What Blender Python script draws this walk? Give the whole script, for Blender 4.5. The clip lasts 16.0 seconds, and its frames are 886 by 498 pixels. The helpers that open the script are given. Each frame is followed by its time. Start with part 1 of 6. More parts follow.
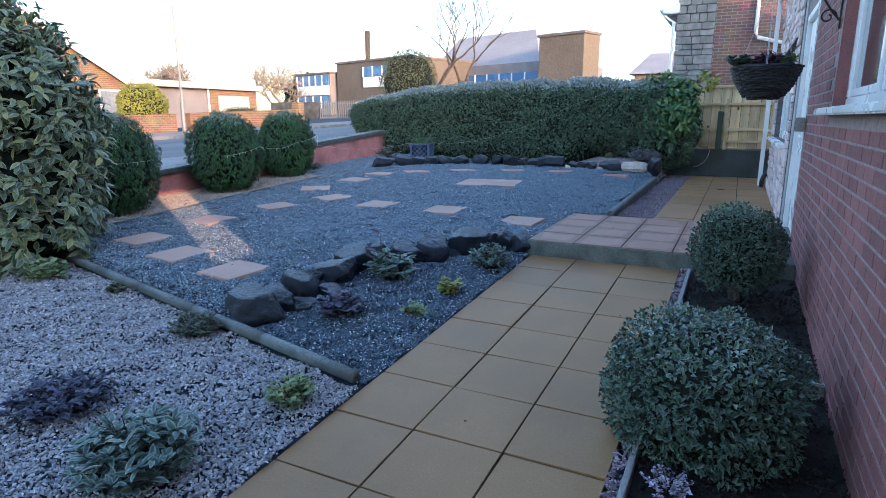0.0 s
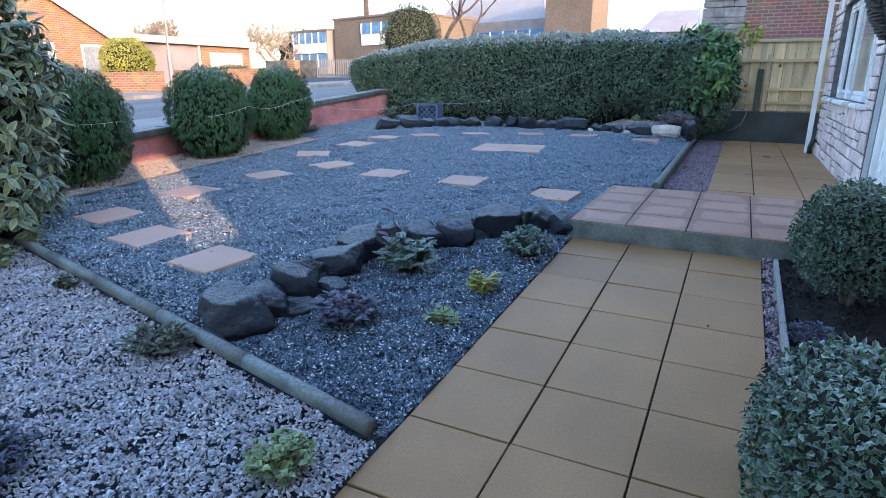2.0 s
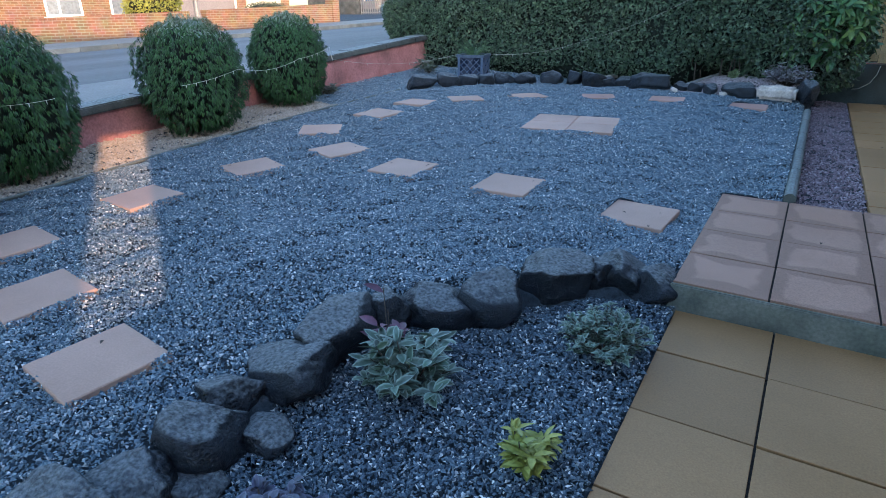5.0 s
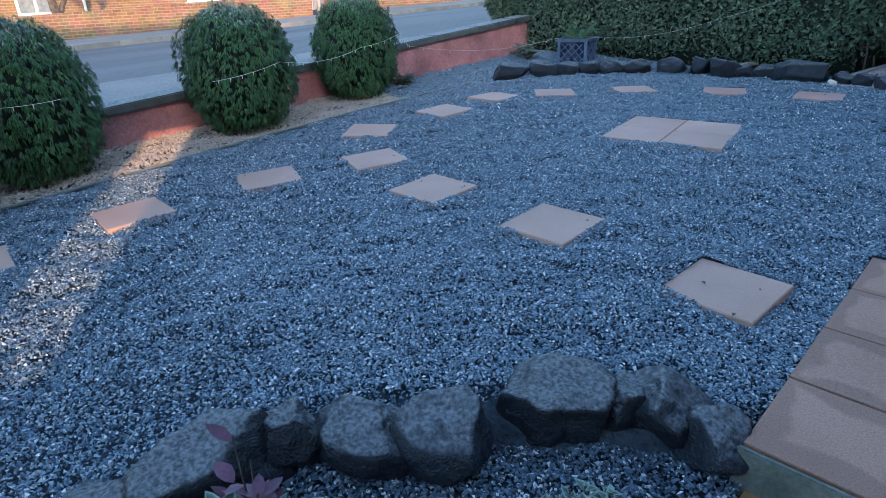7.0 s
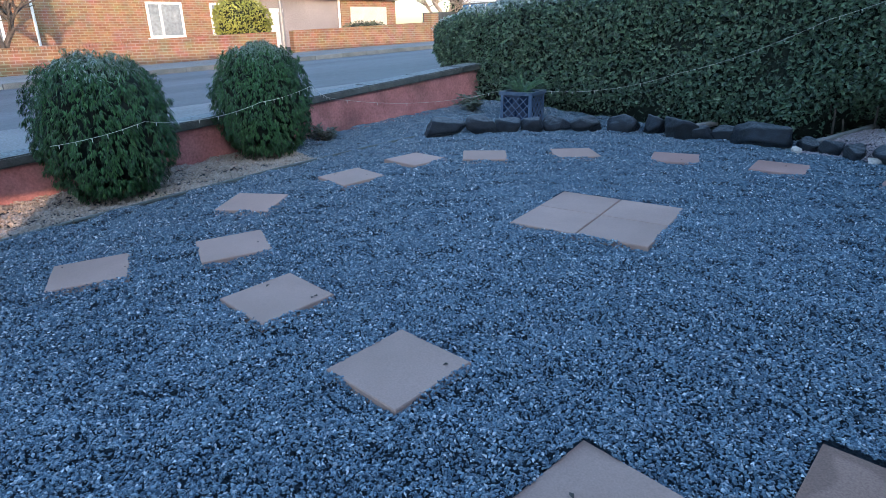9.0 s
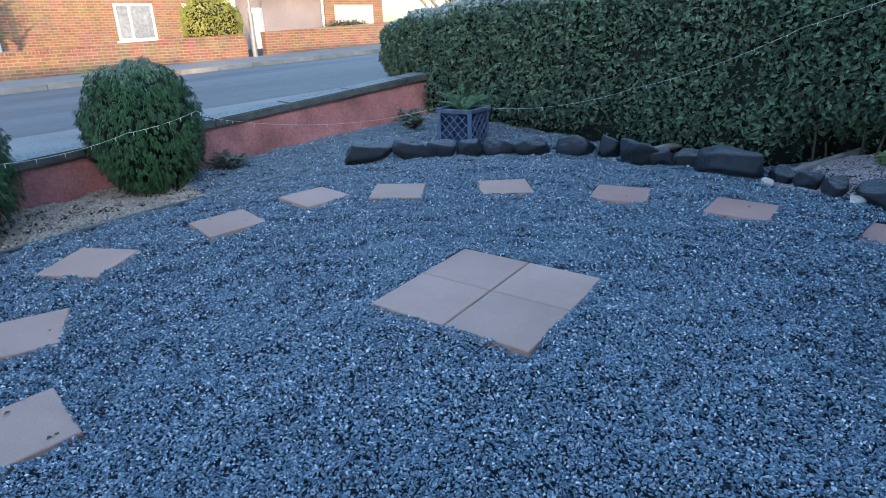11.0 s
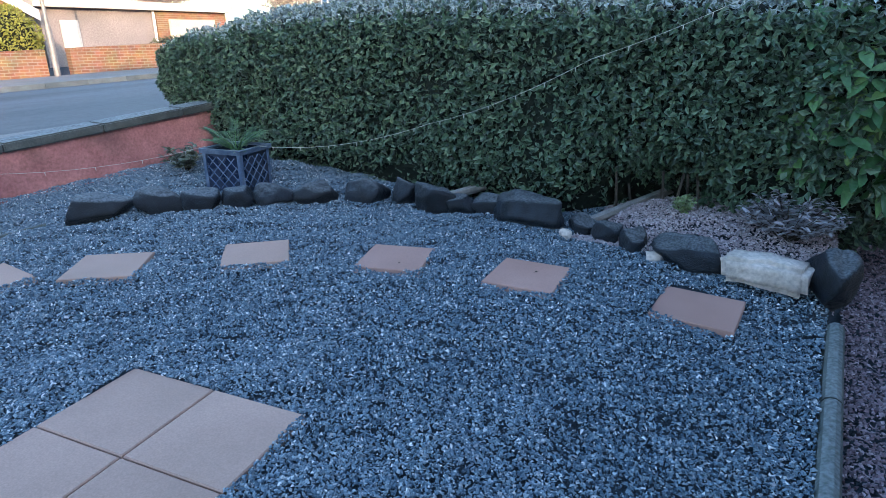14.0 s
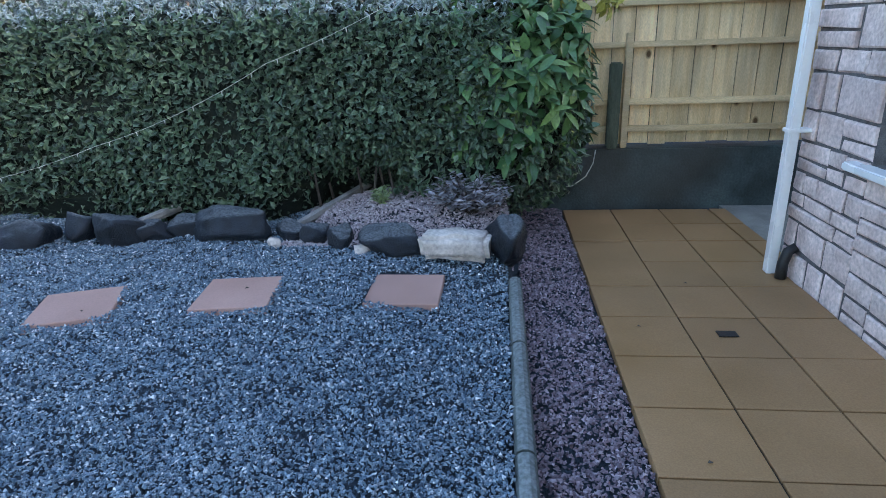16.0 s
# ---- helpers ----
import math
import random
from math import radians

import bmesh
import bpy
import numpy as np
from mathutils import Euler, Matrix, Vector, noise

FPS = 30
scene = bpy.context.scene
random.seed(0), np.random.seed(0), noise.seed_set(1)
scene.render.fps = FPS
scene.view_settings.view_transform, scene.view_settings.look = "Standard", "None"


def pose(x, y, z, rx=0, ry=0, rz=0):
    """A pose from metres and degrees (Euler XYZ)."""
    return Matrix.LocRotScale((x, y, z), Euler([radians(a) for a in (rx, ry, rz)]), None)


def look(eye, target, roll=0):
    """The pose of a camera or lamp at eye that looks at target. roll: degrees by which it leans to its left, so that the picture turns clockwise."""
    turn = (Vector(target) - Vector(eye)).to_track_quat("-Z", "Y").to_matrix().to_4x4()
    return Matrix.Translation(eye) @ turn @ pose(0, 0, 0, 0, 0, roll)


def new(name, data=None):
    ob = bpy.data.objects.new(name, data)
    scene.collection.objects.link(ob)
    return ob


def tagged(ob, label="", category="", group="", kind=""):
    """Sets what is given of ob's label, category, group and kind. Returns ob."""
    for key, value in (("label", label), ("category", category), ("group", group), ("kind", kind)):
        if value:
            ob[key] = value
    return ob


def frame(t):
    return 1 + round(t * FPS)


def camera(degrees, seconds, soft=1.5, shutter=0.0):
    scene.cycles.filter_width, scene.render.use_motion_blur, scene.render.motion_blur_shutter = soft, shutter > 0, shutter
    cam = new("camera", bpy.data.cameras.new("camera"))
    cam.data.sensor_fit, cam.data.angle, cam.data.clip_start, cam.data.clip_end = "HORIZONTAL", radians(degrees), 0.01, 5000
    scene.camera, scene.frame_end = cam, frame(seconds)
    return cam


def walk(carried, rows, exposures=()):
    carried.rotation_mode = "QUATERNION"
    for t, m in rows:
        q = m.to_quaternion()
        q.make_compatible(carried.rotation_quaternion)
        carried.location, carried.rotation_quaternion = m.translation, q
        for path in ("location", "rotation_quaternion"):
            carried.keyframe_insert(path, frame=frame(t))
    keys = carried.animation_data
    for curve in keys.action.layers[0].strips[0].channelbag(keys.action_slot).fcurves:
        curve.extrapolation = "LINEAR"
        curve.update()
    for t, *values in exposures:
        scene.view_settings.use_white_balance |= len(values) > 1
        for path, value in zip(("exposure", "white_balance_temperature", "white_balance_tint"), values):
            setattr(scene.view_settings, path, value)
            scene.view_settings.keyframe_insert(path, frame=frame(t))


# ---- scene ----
cam = camera(74.0, 16.0, soft=0.8)
METRES, EYE, TILT, LEAN, TURN = 8.3, 1.5, 0.0, 0.0, 26.4
ROWS = [
    (0.0, 0.0, 0.0, 0.0, -0.01, -12.59, 0.03),
    (0.5, -0.0152, 0.0176, -0.0009, -0.23, -13.17, 0.22),
    (1.0, -0.019, 0.0423, -0.0022, -0.75, -13.88, 0.24),
    (1.5, -0.02, 0.0699, -0.0038, -0.63, -14.86, -0.04),
    (2.0, -0.0249, 0.1159, -0.0078, -0.11, -16.18, -0.2),
    (2.5, -0.027, 0.1561, -0.0048, -0.87, -19.39, -0.06),
    (3.0, -0.0214, 0.1918, 0.0014, -2.12, -20.99, -0.37),
    (3.5, -0.0223, 0.2237, 0.0043, -1.85, -21.15, -0.45),
    (4.0, -0.0281, 0.2619, 0.0089, -0.11, -21.16, -0.22),
    (6.5, 0.0354, 0.4421, 0.017, 14.6, -24.02, 1.16),
    (7.0, 0.0505, 0.4774, 0.0169, 17.75, -23.85, 1.76),
    (7.5, 0.0608, 0.5138, 0.0217, 18.16, -23.17, 1.82),
    (8.0, 0.0818, 0.5479, 0.0235, 17.71, -22.24, 1.35),
    (8.5, 0.0966, 0.5788, 0.0258, 17.38, -21.63, 1.05),
    (9.0, 0.1025, 0.6182, 0.0288, 17.22, -20.75, 0.75),
    (11.5, 0.1831, 0.7974, 0.0456, 18.14, -21.58, 1.84),
    (12.0, 0.2002, 0.835, 0.0432, 18.21, -21.95, 2.32),
    (12.5, 0.2248, 0.8711, 0.044, 18.19, -22.12, 2.44),
    (13.0, 0.2334, 0.8944, 0.0486, 17.15, -21.61, 2.21),
    (13.5, 0.2383, 0.9047, 0.0474, 13.17, -20.33, 1.52),
    (14.0, 0.2452, 0.9076, 0.048, 6.5, -19.83, 0.27),
    (14.5, 0.2494, 0.909, 0.0492, -0.43, -19.65, 0.36),
    (15.0, 0.2535, 0.9098, 0.0489, -7.17, -19.7, 0.99),
    (15.5, 0.2586, 0.9094, 0.0489, -14.32, -19.75, 1.92),
    (16.0, 0.2632, 0.9084, 0.0471, -21.26, -19.96, 1.93),
]
walk(cam, [(t, pose(0, 0, EYE, TILT, LEAN, TURN) @ pose(METRES * x, METRES * y, METRES * z, 90 + pitch, roll, yaw)) for t, x, y, z, yaw, pitch, roll in ROWS],
     [(0, 2.5, 5800, 14), (1.5, 2.6, 5850, 14), (2.5, 2.98, 6100, 18), (3.3, 2.92, 6150, 18), (4, 2.66, 5950, 14), (6.5, 2.52, 5850, 8), (7.5, 2.46, 5650, 8), (8.5, 2.36, 5600, 8), (9, 2.3, 5550, 8),
      (12.3, 2.58, 5800, 8), (13, 2.36, 5750, 8), (14.5, 2.65, 5800, 10), (15.4, 2.7, 6000, 13), (16, 2.8, 6350, 15)])

# ---- world, sun and exposure ----
SUN_AZ, SUN_EL = (0.845, -0.535), 9.0
world = bpy.data.worlds.new("sky")
scene.world = world
world.use_nodes = True
wt = world.node_tree
sky = wt.nodes.new("ShaderNodeTexSky")
sky.sky_type, sky.sun_disc = "NISHITA", False
sky.sun_elevation = radians(SUN_EL)
sky.sun_rotation = math.atan2(SUN_AZ[0], SUN_AZ[1])
sky.dust_density, sky.air_density, sky.ozone_density = 1.5, 1.0, 1.5
wt.nodes["Background"].inputs["Strength"].default_value = 0.15
wt.links.new(sky.outputs[0], wt.nodes["Background"].inputs["Color"])
lamp = bpy.data.lights.new("sun", "SUN")
lamp.energy, lamp.angle, lamp.color = 1.22, radians(0.6), (1.0, 0.58, 0.31)
sun = new("sun", lamp)
el = radians(SUN_EL)
sun.matrix_world = look((SUN_AZ[0] * math.cos(el) * 60, SUN_AZ[1] * math.cos(el) * 60, math.sin(el) * 60), (0, 0, 0))

# ---- materials ----


def nodes_of(name):
    m = bpy.data.materials.new(name)
    m.use_nodes = True
    return m, m.node_tree, m.node_tree.nodes["Principled BSDF"]


def surf(name, a, b, scale=6.0, rough=0.8, bump=0.3, fine=70.0, island=0.0, each=0.0, frost=0.0, metal=0.0, stain=0.0, stretch=(1, 1, 1), spec=0.4, rim=None, rim_amount=0.0, hues=None, depth=0.01, knots=0.0, damp=0.0, grain=1.0, frost_from=0.35, hue_mix=0.75):
    """A two-scale noise material: colours a and b, fine grain, relief, frost on upward faces, pale leaf rims."""
    m, t, p = nodes_of(name)
    n, ln = t.nodes, t.links
    geo = n.new("ShaderNodeNewGeometry")
    mp = n.new("ShaderNodeMapping")
    mp.inputs["Scale"].default_value = stretch
    ln.new(geo.outputs["Position"], mp.inputs["Vector"])

    def noise_node(sc, detail=4.0):
        q = n.new("ShaderNodeTexNoise")
        q.inputs["Scale"].default_value, q.inputs["Detail"].default_value = sc, detail
        ln.new(mp.outputs[0], q.inputs["Vector"])
        return q.outputs["Fac"]

    def maths(op, x, y):
        q = n.new("ShaderNodeMath")
        q.operation = op
        for i, v in enumerate((x, y)):
            if isinstance(v, (int, float)):
                q.inputs[i].default_value = v
            else:
                ln.new(v, q.inputs[i])
        return q.outputs[0]

    def mixed(fac, x, y, mode="MIX"):
        q = n.new("ShaderNodeMix")
        q.data_type, q.blend_type = "RGBA", mode
        for i, v in ((0, fac), (6, x), (7, y)):
            if isinstance(v, (int, float)):
                q.inputs[i].default_value = v
            elif isinstance(v, tuple):
                q.inputs[i].default_value = (*v, 1)
            else:
                ln.new(v, q.inputs[i])
        return q.outputs[2]

    def ramp(fac, stops):
        q = n.new("ShaderNodeValToRGB")
        el_ = q.color_ramp.elements
        el_[0].position, el_[0].color = stops[0][0], (*stops[0][1], 1)
        el_[1].position, el_[1].color = stops[-1][0], (*stops[-1][1], 1)
        for pos, col in stops[1:-1]:
            el_.new(pos).color = (*col, 1)
        ln.new(fac, q.inputs[0])
        return q.outputs[0]

    big, small = noise_node(scale), noise_node(fine, 3.0)
    col = ramp(big, [(0.3, a), (0.7, b)])
    if hues:
        src = geo.outputs["Random Per Island"]
        col2 = ramp(src, [(i / max(1, len(hues) - 1), h) for i, h in enumerate(hues)])
        col = mixed(hue_mix, col, col2)
    g = ramp(small, [(0.25, (1 - 0.28 * grain,) * 3), (0.75, (1 + 0.2 * grain,) * 3)])
    col = mixed(1.0, col, g, "MULTIPLY")
    if stain:
        st = noise_node(scale * 0.35, 6.0)
        col = mixed(maths("MULTIPLY", ramp(st, [(0.45, (0, 0, 0)), (0.62, (1, 1, 1))]), stain), col, (0.06, 0.055, 0.05))
    for amount, out in ((island, geo.outputs["Random Per Island"]), (each, None)):
        if amount:
            if out is None:
                out = n.new("ShaderNodeObjectInfo").outputs["Random"]
            v = maths("MULTIPLY_ADD", out, amount)
            n_ = v.node
            n_.inputs[2].default_value = 1.0 - amount / 2
            cmb = n.new("ShaderNodeCombineColor")
            for i in range(3):
                ln.new(v, cmb.inputs[i])
            col = mixed(1.0, col, cmb.outputs[0], "MULTIPLY")
    if knots:
        vo = n.new("ShaderNodeTexVoronoi")
        vo.inputs["Scale"].default_value = 3.2
        km = n.new("ShaderNodeMapping")
        km.inputs["Scale"].default_value = (1.6, 1.0, 1.0)
        ln.new(geo.outputs["Position"], km.inputs["Vector"])
        ln.new(km.outputs[0], vo.inputs["Vector"])
        col = mixed(maths("MULTIPLY", ramp(vo.outputs["Distance"], [(0.07, (1, 1, 1)), (0.16, (0, 0, 0))]), knots), col, (0.1, 0.05, 0.02))
    wet = None
    if damp:
        tc = n.new("ShaderNodeTexCoord")
        sp = n.new("ShaderNodeSeparateXYZ")
        ln.new(tc.outputs["Object"], sp.inputs[0])
        edge = maths("MAXIMUM", maths("ABSOLUTE", sp.outputs[0], 0), maths("ABSOLUTE", sp.outputs[1], 0))
        edge = maths("ADD", edge, maths("MULTIPLY", maths("SUBTRACT", noise_node(3.0, 3.0), 0.5), 0.22))
        wet = ramp(edge, [(0.150, (0, 0, 0)), (0.172, (1, 1, 1))])
        col = mixed(maths("MULTIPLY", wet, damp), col, (0.35, 0.33, 0.32), "MULTIPLY")
    if rim is not None:
        at = n.new("ShaderNodeAttribute")
        at.attribute_name = "rim"
        f = ramp(at.outputs["Fac"], [(0.45, (0, 0, 0)), (0.95, (1, 1, 1))])
        col = mixed(maths("MULTIPLY", f, rim_amount), col, rim)
    if frost:
        sep = n.new("ShaderNodeSeparateXYZ")
        ln.new(geo.outputs["Normal"], sep.inputs[0])
        f = ramp(maths("ABSOLUTE", sep.outputs[2], 0), [(frost_from, (0, 0, 0)), (0.95, (1, 1, 1))])
        f = maths("MULTIPLY", f, ramp(noise_node(fine * 0.6), [(0.35, (0.2, 0.2, 0.2)), (0.65, (1, 1, 1))]))
        col = mixed(maths("MULTIPLY", f, frost), col, (0.62, 0.68, 0.74))
    ln.new(col, p.inputs["Base Color"])
    p.inputs["Metallic"].default_value = metal
    p.inputs["Specular IOR Level"].default_value = spec
    ln.new(ramp(big, [(0.2, (max(0, rough - 0.12),) * 3), (0.8, (min(1, rough + 0.1),) * 3)]), p.inputs["Roughness"])
    if bump:
        bn = n.new("ShaderNodeBump")
        bn.inputs["Strength"].default_value, bn.inputs["Distance"].default_value = bump, depth
        ln.new(maths("ADD", small, maths("MULTIPLY", big, 0.6)), bn.inputs["Height"])
        ln.new(bn.outputs[0], p.inputs["Normal"])
    return m


def glass(name, tint=(0.9, 0.95, 1.0)):
    m, t, p = nodes_of(name)
    p.inputs["Base Color"].default_value = (*tint, 1)
    p.inputs["Roughness"].default_value = 0.03
    p.inputs["Transmission Weight"].default_value = 1.0
    p.inputs["IOR"].default_value = 1.45
    return m


def brickish(name, a, b, mortar, size=(0.225, 0.075), axis="yz"):
    """Far brickwork: brick pattern in world metres on a wall along x or y."""
    m, t, p = nodes_of(name)
    n, ln = t.nodes, t.links
    geo = n.new("ShaderNodeNewGeometry")
    sep, cmb = n.new("ShaderNodeSeparateXYZ"), n.new("ShaderNodeCombineXYZ")
    ln.new(geo.outputs["Position"], sep.inputs[0])
    ln.new(sep.outputs[1 if axis == "yz" else 0], cmb.inputs[0])
    ln.new(sep.outputs[2], cmb.inputs[1])
    br = n.new("ShaderNodeTexBrick")
    br.inputs["Scale"].default_value = 1.0
    br.inputs["Brick Width"].default_value, br.inputs["Row Height"].default_value = size
    br.inputs["Mortar Size"].default_value = 0.011
    for k, v in (("Color1", a), ("Color2", b), ("Mortar", mortar)):
        br.inputs[k].default_value = (*v, 1)
    ln.new(cmb.outputs[0], br.inputs["Vector"])
    ns = n.new("ShaderNodeTexNoise")
    ns.inputs["Scale"].default_value = 3.0
    ln.new(geo.outputs["Position"], ns.inputs["Vector"])
    mx = n.new("ShaderNodeMix")
    mx.data_type, mx.blend_type = "RGBA", "MULTIPLY"
    mx.inputs[0].default_value = 0.7
    ln.new(br.outputs["Color"], mx.inputs[6])
    ln.new(ns.outputs["Color"], mx.inputs[7])
    gm = n.new("ShaderNodeGamma")
    gm.inputs[1].default_value = 0.75
    ln.new(mx.outputs[2], gm.inputs[0])
    ln.new(gm.outputs[0], p.inputs["Base Color"])
    p.inputs["Roughness"].default_value = 0.9
    bp = n.new("ShaderNodeBump")
    bp.inputs["Strength"].default_value, bp.inputs["Distance"].default_value = 0.6, 0.01
    bp.invert = True
    ln.new(br.outputs["Fac"], bp.inputs["Height"])
    ln.new(bp.outputs[0], p.inputs["Normal"])
    return m


M_SOIL = surf("soil", (0.01, 0.009, 0.009), (0.032, 0.027, 0.024), 4, 0.95, 0.8, 60)
M_SLATE_BED = surf("slate_bed", (0.02, 0.03, 0.042), (0.06, 0.08, 0.105), 25, 0.9, 1.0, 90)
# frost also brightens upward facets, painting sky sheen onto the chips
M_SLATE = surf("slate_chips", (0.075, 0.108, 0.145), (0.14, 0.185, 0.235), 1.3, 0.5, 0.2, 150, hues=[(0.018, 0.042, 0.075), (0.135, 0.22, 0.31), (0.045, 0.085, 0.135), (0.27, 0.38, 0.48), (0.03, 0.062, 0.105), (0.18, 0.27, 0.36), (0.075, 0.135, 0.19), (0.4, 0.5, 0.57), (0.05, 0.09, 0.14), (0.95, 0.97, 1.0)], frost=0.36, frost_from=0.7, spec=0.5, hue_mix=0.92)
M_SLATE_DARK = surf("damp_slate_chips", (0.05, 0.075, 0.105), (0.11, 0.145, 0.185), 1.3, 0.45, 0.2, 150, hues=[(0.012, 0.027, 0.05), (0.08, 0.13, 0.19), (0.03, 0.06, 0.1), (0.19, 0.265, 0.34), (0.02, 0.042, 0.075), (0.12, 0.18, 0.25), (0.042, 0.08, 0.12), (0.85, 0.89, 0.92)], frost=0.16, frost_from=0.7, spec=0.4, hue_mix=0.92)
M_PALE = surf("pale_chips", (0.34, 0.33, 0.34), (0.5, 0.48, 0.49), 1.6, 0.7, 0.2, 120, hues=[(0.15, 0.15, 0.18), (0.44, 0.43, 0.45), (0.26, 0.25, 0.26), (0.68, 0.68, 0.72), (0.2, 0.2, 0.24), (0.52, 0.48, 0.46)], frost=0.2, hue_mix=0.9)
M_BEIGE = surf("beige_chips", (0.3, 0.25, 0.2), (0.45, 0.38, 0.32), 2.0, 0.7, 0.2, 120, hues=[(0.25, 0.2, 0.17), (0.5, 0.43, 0.36), (0.36, 0.29, 0.23), (0.6, 0.54, 0.48)], frost=0.2)
M_RED = surf("plum_chips", (0.12, 0.085, 0.11), (0.24, 0.175, 0.21), 1.6, 0.65, 0.2, 120, hues=[(0.08, 0.055, 0.075), (0.34, 0.25, 0.29), (0.19, 0.13, 0.16), (0.52, 0.43, 0.48), (0.07, 0.05, 0.07), (0.26, 0.18, 0.21)], frost=0.1, hue_mix=0.9)
M_PINK = surf("pink_chips", (0.26, 0.2, 0.22), (0.42, 0.35, 0.37), 2.0, 0.7, 0.2, 120, hues=[(0.16, 0.12, 0.14), (0.5, 0.42, 0.44), (0.3, 0.23, 0.25), (0.66, 0.6, 0.62), (0.22, 0.16, 0.19)], frost=0.2, hue_mix=0.9)
M_SLAB = surf("buff_slab", (0.282, 0.156, 0.065), (0.396, 0.227, 0.11), 1.6, 0.55, 0.15, 140, grain=0.6, each=0.16, frost=0.0, stain=0.14, depth=0.003, spec=0.3)
M_SLAB_STEP = surf("pink_slab", (0.35, 0.198, 0.142), (0.44, 0.265, 0.2), 1.6, 0.6, 0.15, 140, each=0.12, depth=0.003, damp=0.42, spec=0.3)
M_STEPPING = surf("stepping_slab", (0.42, 0.268, 0.21), (0.515, 0.338, 0.275), 2.2, 0.7, 0.12, 140, each=0.15, depth=0.003, stain=0.05, grain=0.5)
M_STEPPING_PINK = surf("pink_stepping_slab", (0.43, 0.25, 0.205), (0.52, 0.315, 0.265), 2.2, 0.65, 0.12, 140, each=0.15, depth=0.003, grain=0.5)
M_CONCRETE = surf("concrete", (0.2, 0.2, 0.19), (0.34, 0.34, 0.32), 5, 0.85, 0.4, 80, stain=0.3)
M_RISER = surf("green_stained_concrete", (0.085, 0.105, 0.095), (0.2, 0.215, 0.195), 7, 0.8, 0.5, 60, stain=0.3)
M_CONCRETE_DARK = surf("dark_concrete", (0.05, 0.055, 0.055), (0.14, 0.145, 0.14), 3, 0.9, 0.5, 60, stain=0.5)
M_EDGING = surf("edging", (0.07, 0.085, 0.08), (0.15, 0.17, 0.16), 6, 0.8, 0.3, 90, frost=0.25, stain=0.3)
# frost dusting on upward faces doubles as painted sky light on the tops
M_ROCK = surf("rock", (0.005, 0.008, 0.013), (0.022, 0.03, 0.045), 9, 0.5, 1.0, 110, each=0.5, frost=0.28, frost_from=0.62, depth=0.012)
M_ROCK_WHITE = surf("white_rock", (0.5, 0.44, 0.4), (0.68, 0.61, 0.57), 9, 0.85, 0.5, 45)
M_BRICK = surf("red_brick", (0.19, 0.074, 0.075), (0.29, 0.12, 0.117), 5, 0.85, 0.5, 110, each=0.35, island=0.2, depth=0.004)
M_MORTAR_DARK = surf("dark_mortar", (0.09, 0.085, 0.09), (0.17, 0.16, 0.165), 20, 0.95, 0.5, 120)
M_MORTAR = surf("mortar", (0.23, 0.175, 0.17), (0.33, 0.265, 0.26), 20, 0.95, 0.5, 120)
M_STONE = surf("cladding_stone", (0.56, 0.435, 0.415), (0.83, 0.69, 0.665), 6, 0.9, 0.8, 45, each=0.28, depth=0.01, stain=0.12)
M_STONE_GREY = surf("grey_stone", (0.13, 0.14, 0.15), (0.26, 0.27, 0.28), 5, 0.9, 0.8, 50, each=0.4, island=0.4, depth=0.012)
M_WHITE = surf("white_upvc", (0.74, 0.75, 0.77), (0.82, 0.83, 0.84), 3, 0.3, 0.0, 60, spec=0.5, grain=0.1)
M_RENDER = surf("grey_render", (0.3, 0.31, 0.32), (0.4, 0.41, 0.42), 5, 0.9, 0.4, 120)
M_GLASS = glass("pane")
# near-black colour stands in for the shade of an unlit room
M_DARK = surf("unlit_interior", (0.04, 0.04, 0.045), (0.07, 0.07, 0.075), 2, 0.9, 0.0)
M_CURTAIN = surf("curtain", (0.5, 0.5, 0.5), (0.62, 0.62, 0.62), 3, 0.9, 0.1)
M_PINKWALL = surf("pink_render", (0.36, 0.15, 0.15), (0.48, 0.225, 0.22), 5, 0.9, 0.6, 45, stain=0.45)
M_COPING = surf("coping", (0.045, 0.052, 0.052), (0.11, 0.12, 0.115), 5, 0.85, 0.4, 70, frost=0.35)
M_ROAD = surf("asphalt", (0.06, 0.064, 0.072), (0.165, 0.175, 0.19), 0.5, 0.8, 0.5, 60, stain=0.35, stretch=(1.6, 0.14, 1), frost=0.1)
M_PAVE = surf("pavement", (0.13, 0.125, 0.12), (0.22, 0.21, 0.2), 1.2, 0.85, 0.3, 70, frost=0.2)
M_KERB = surf("kerb", (0.18, 0.175, 0.165), (0.28, 0.27, 0.255), 3, 0.85, 0.3, 70, each=0.3)
M_FENCE = surf("fence_wood", (0.82, 0.61, 0.34), (0.94, 0.76, 0.49), 5, 0.75, 0.35, 90, each=0.4, stain=0.28, knots=0.95, stretch=(5, 5, 0.5), depth=0.004)
M_RAIL = surf("rail_wood", (0.68, 0.52, 0.3), (0.82, 0.66, 0.42), 5, 0.75, 0.35, 90, each=0.3, stretch=(0.5, 5, 5), depth=0.004, stain=0.15)
M_POST = surf("green_post", (0.05, 0.07, 0.05), (0.13, 0.15, 0.11), 6, 0.9, 0.5, 70, stretch=(3, 3, 0.5))
M_TIMBER = surf("grey_timber", (0.2, 0.19, 0.18), (0.34, 0.32, 0.3), 6, 0.85, 0.5, 80, stretch=(4, 0.6, 4), frost=0.3)
M_BARK = surf("bark", (0.05, 0.04, 0.035), (0.13, 0.11, 0.095), 12, 0.9, 0.7, 80)
M_TWIG_PALE = surf("pale_bark", (0.2, 0.17, 0.15), (0.3, 0.26, 0.23), 12, 0.9, 0.5, 80)
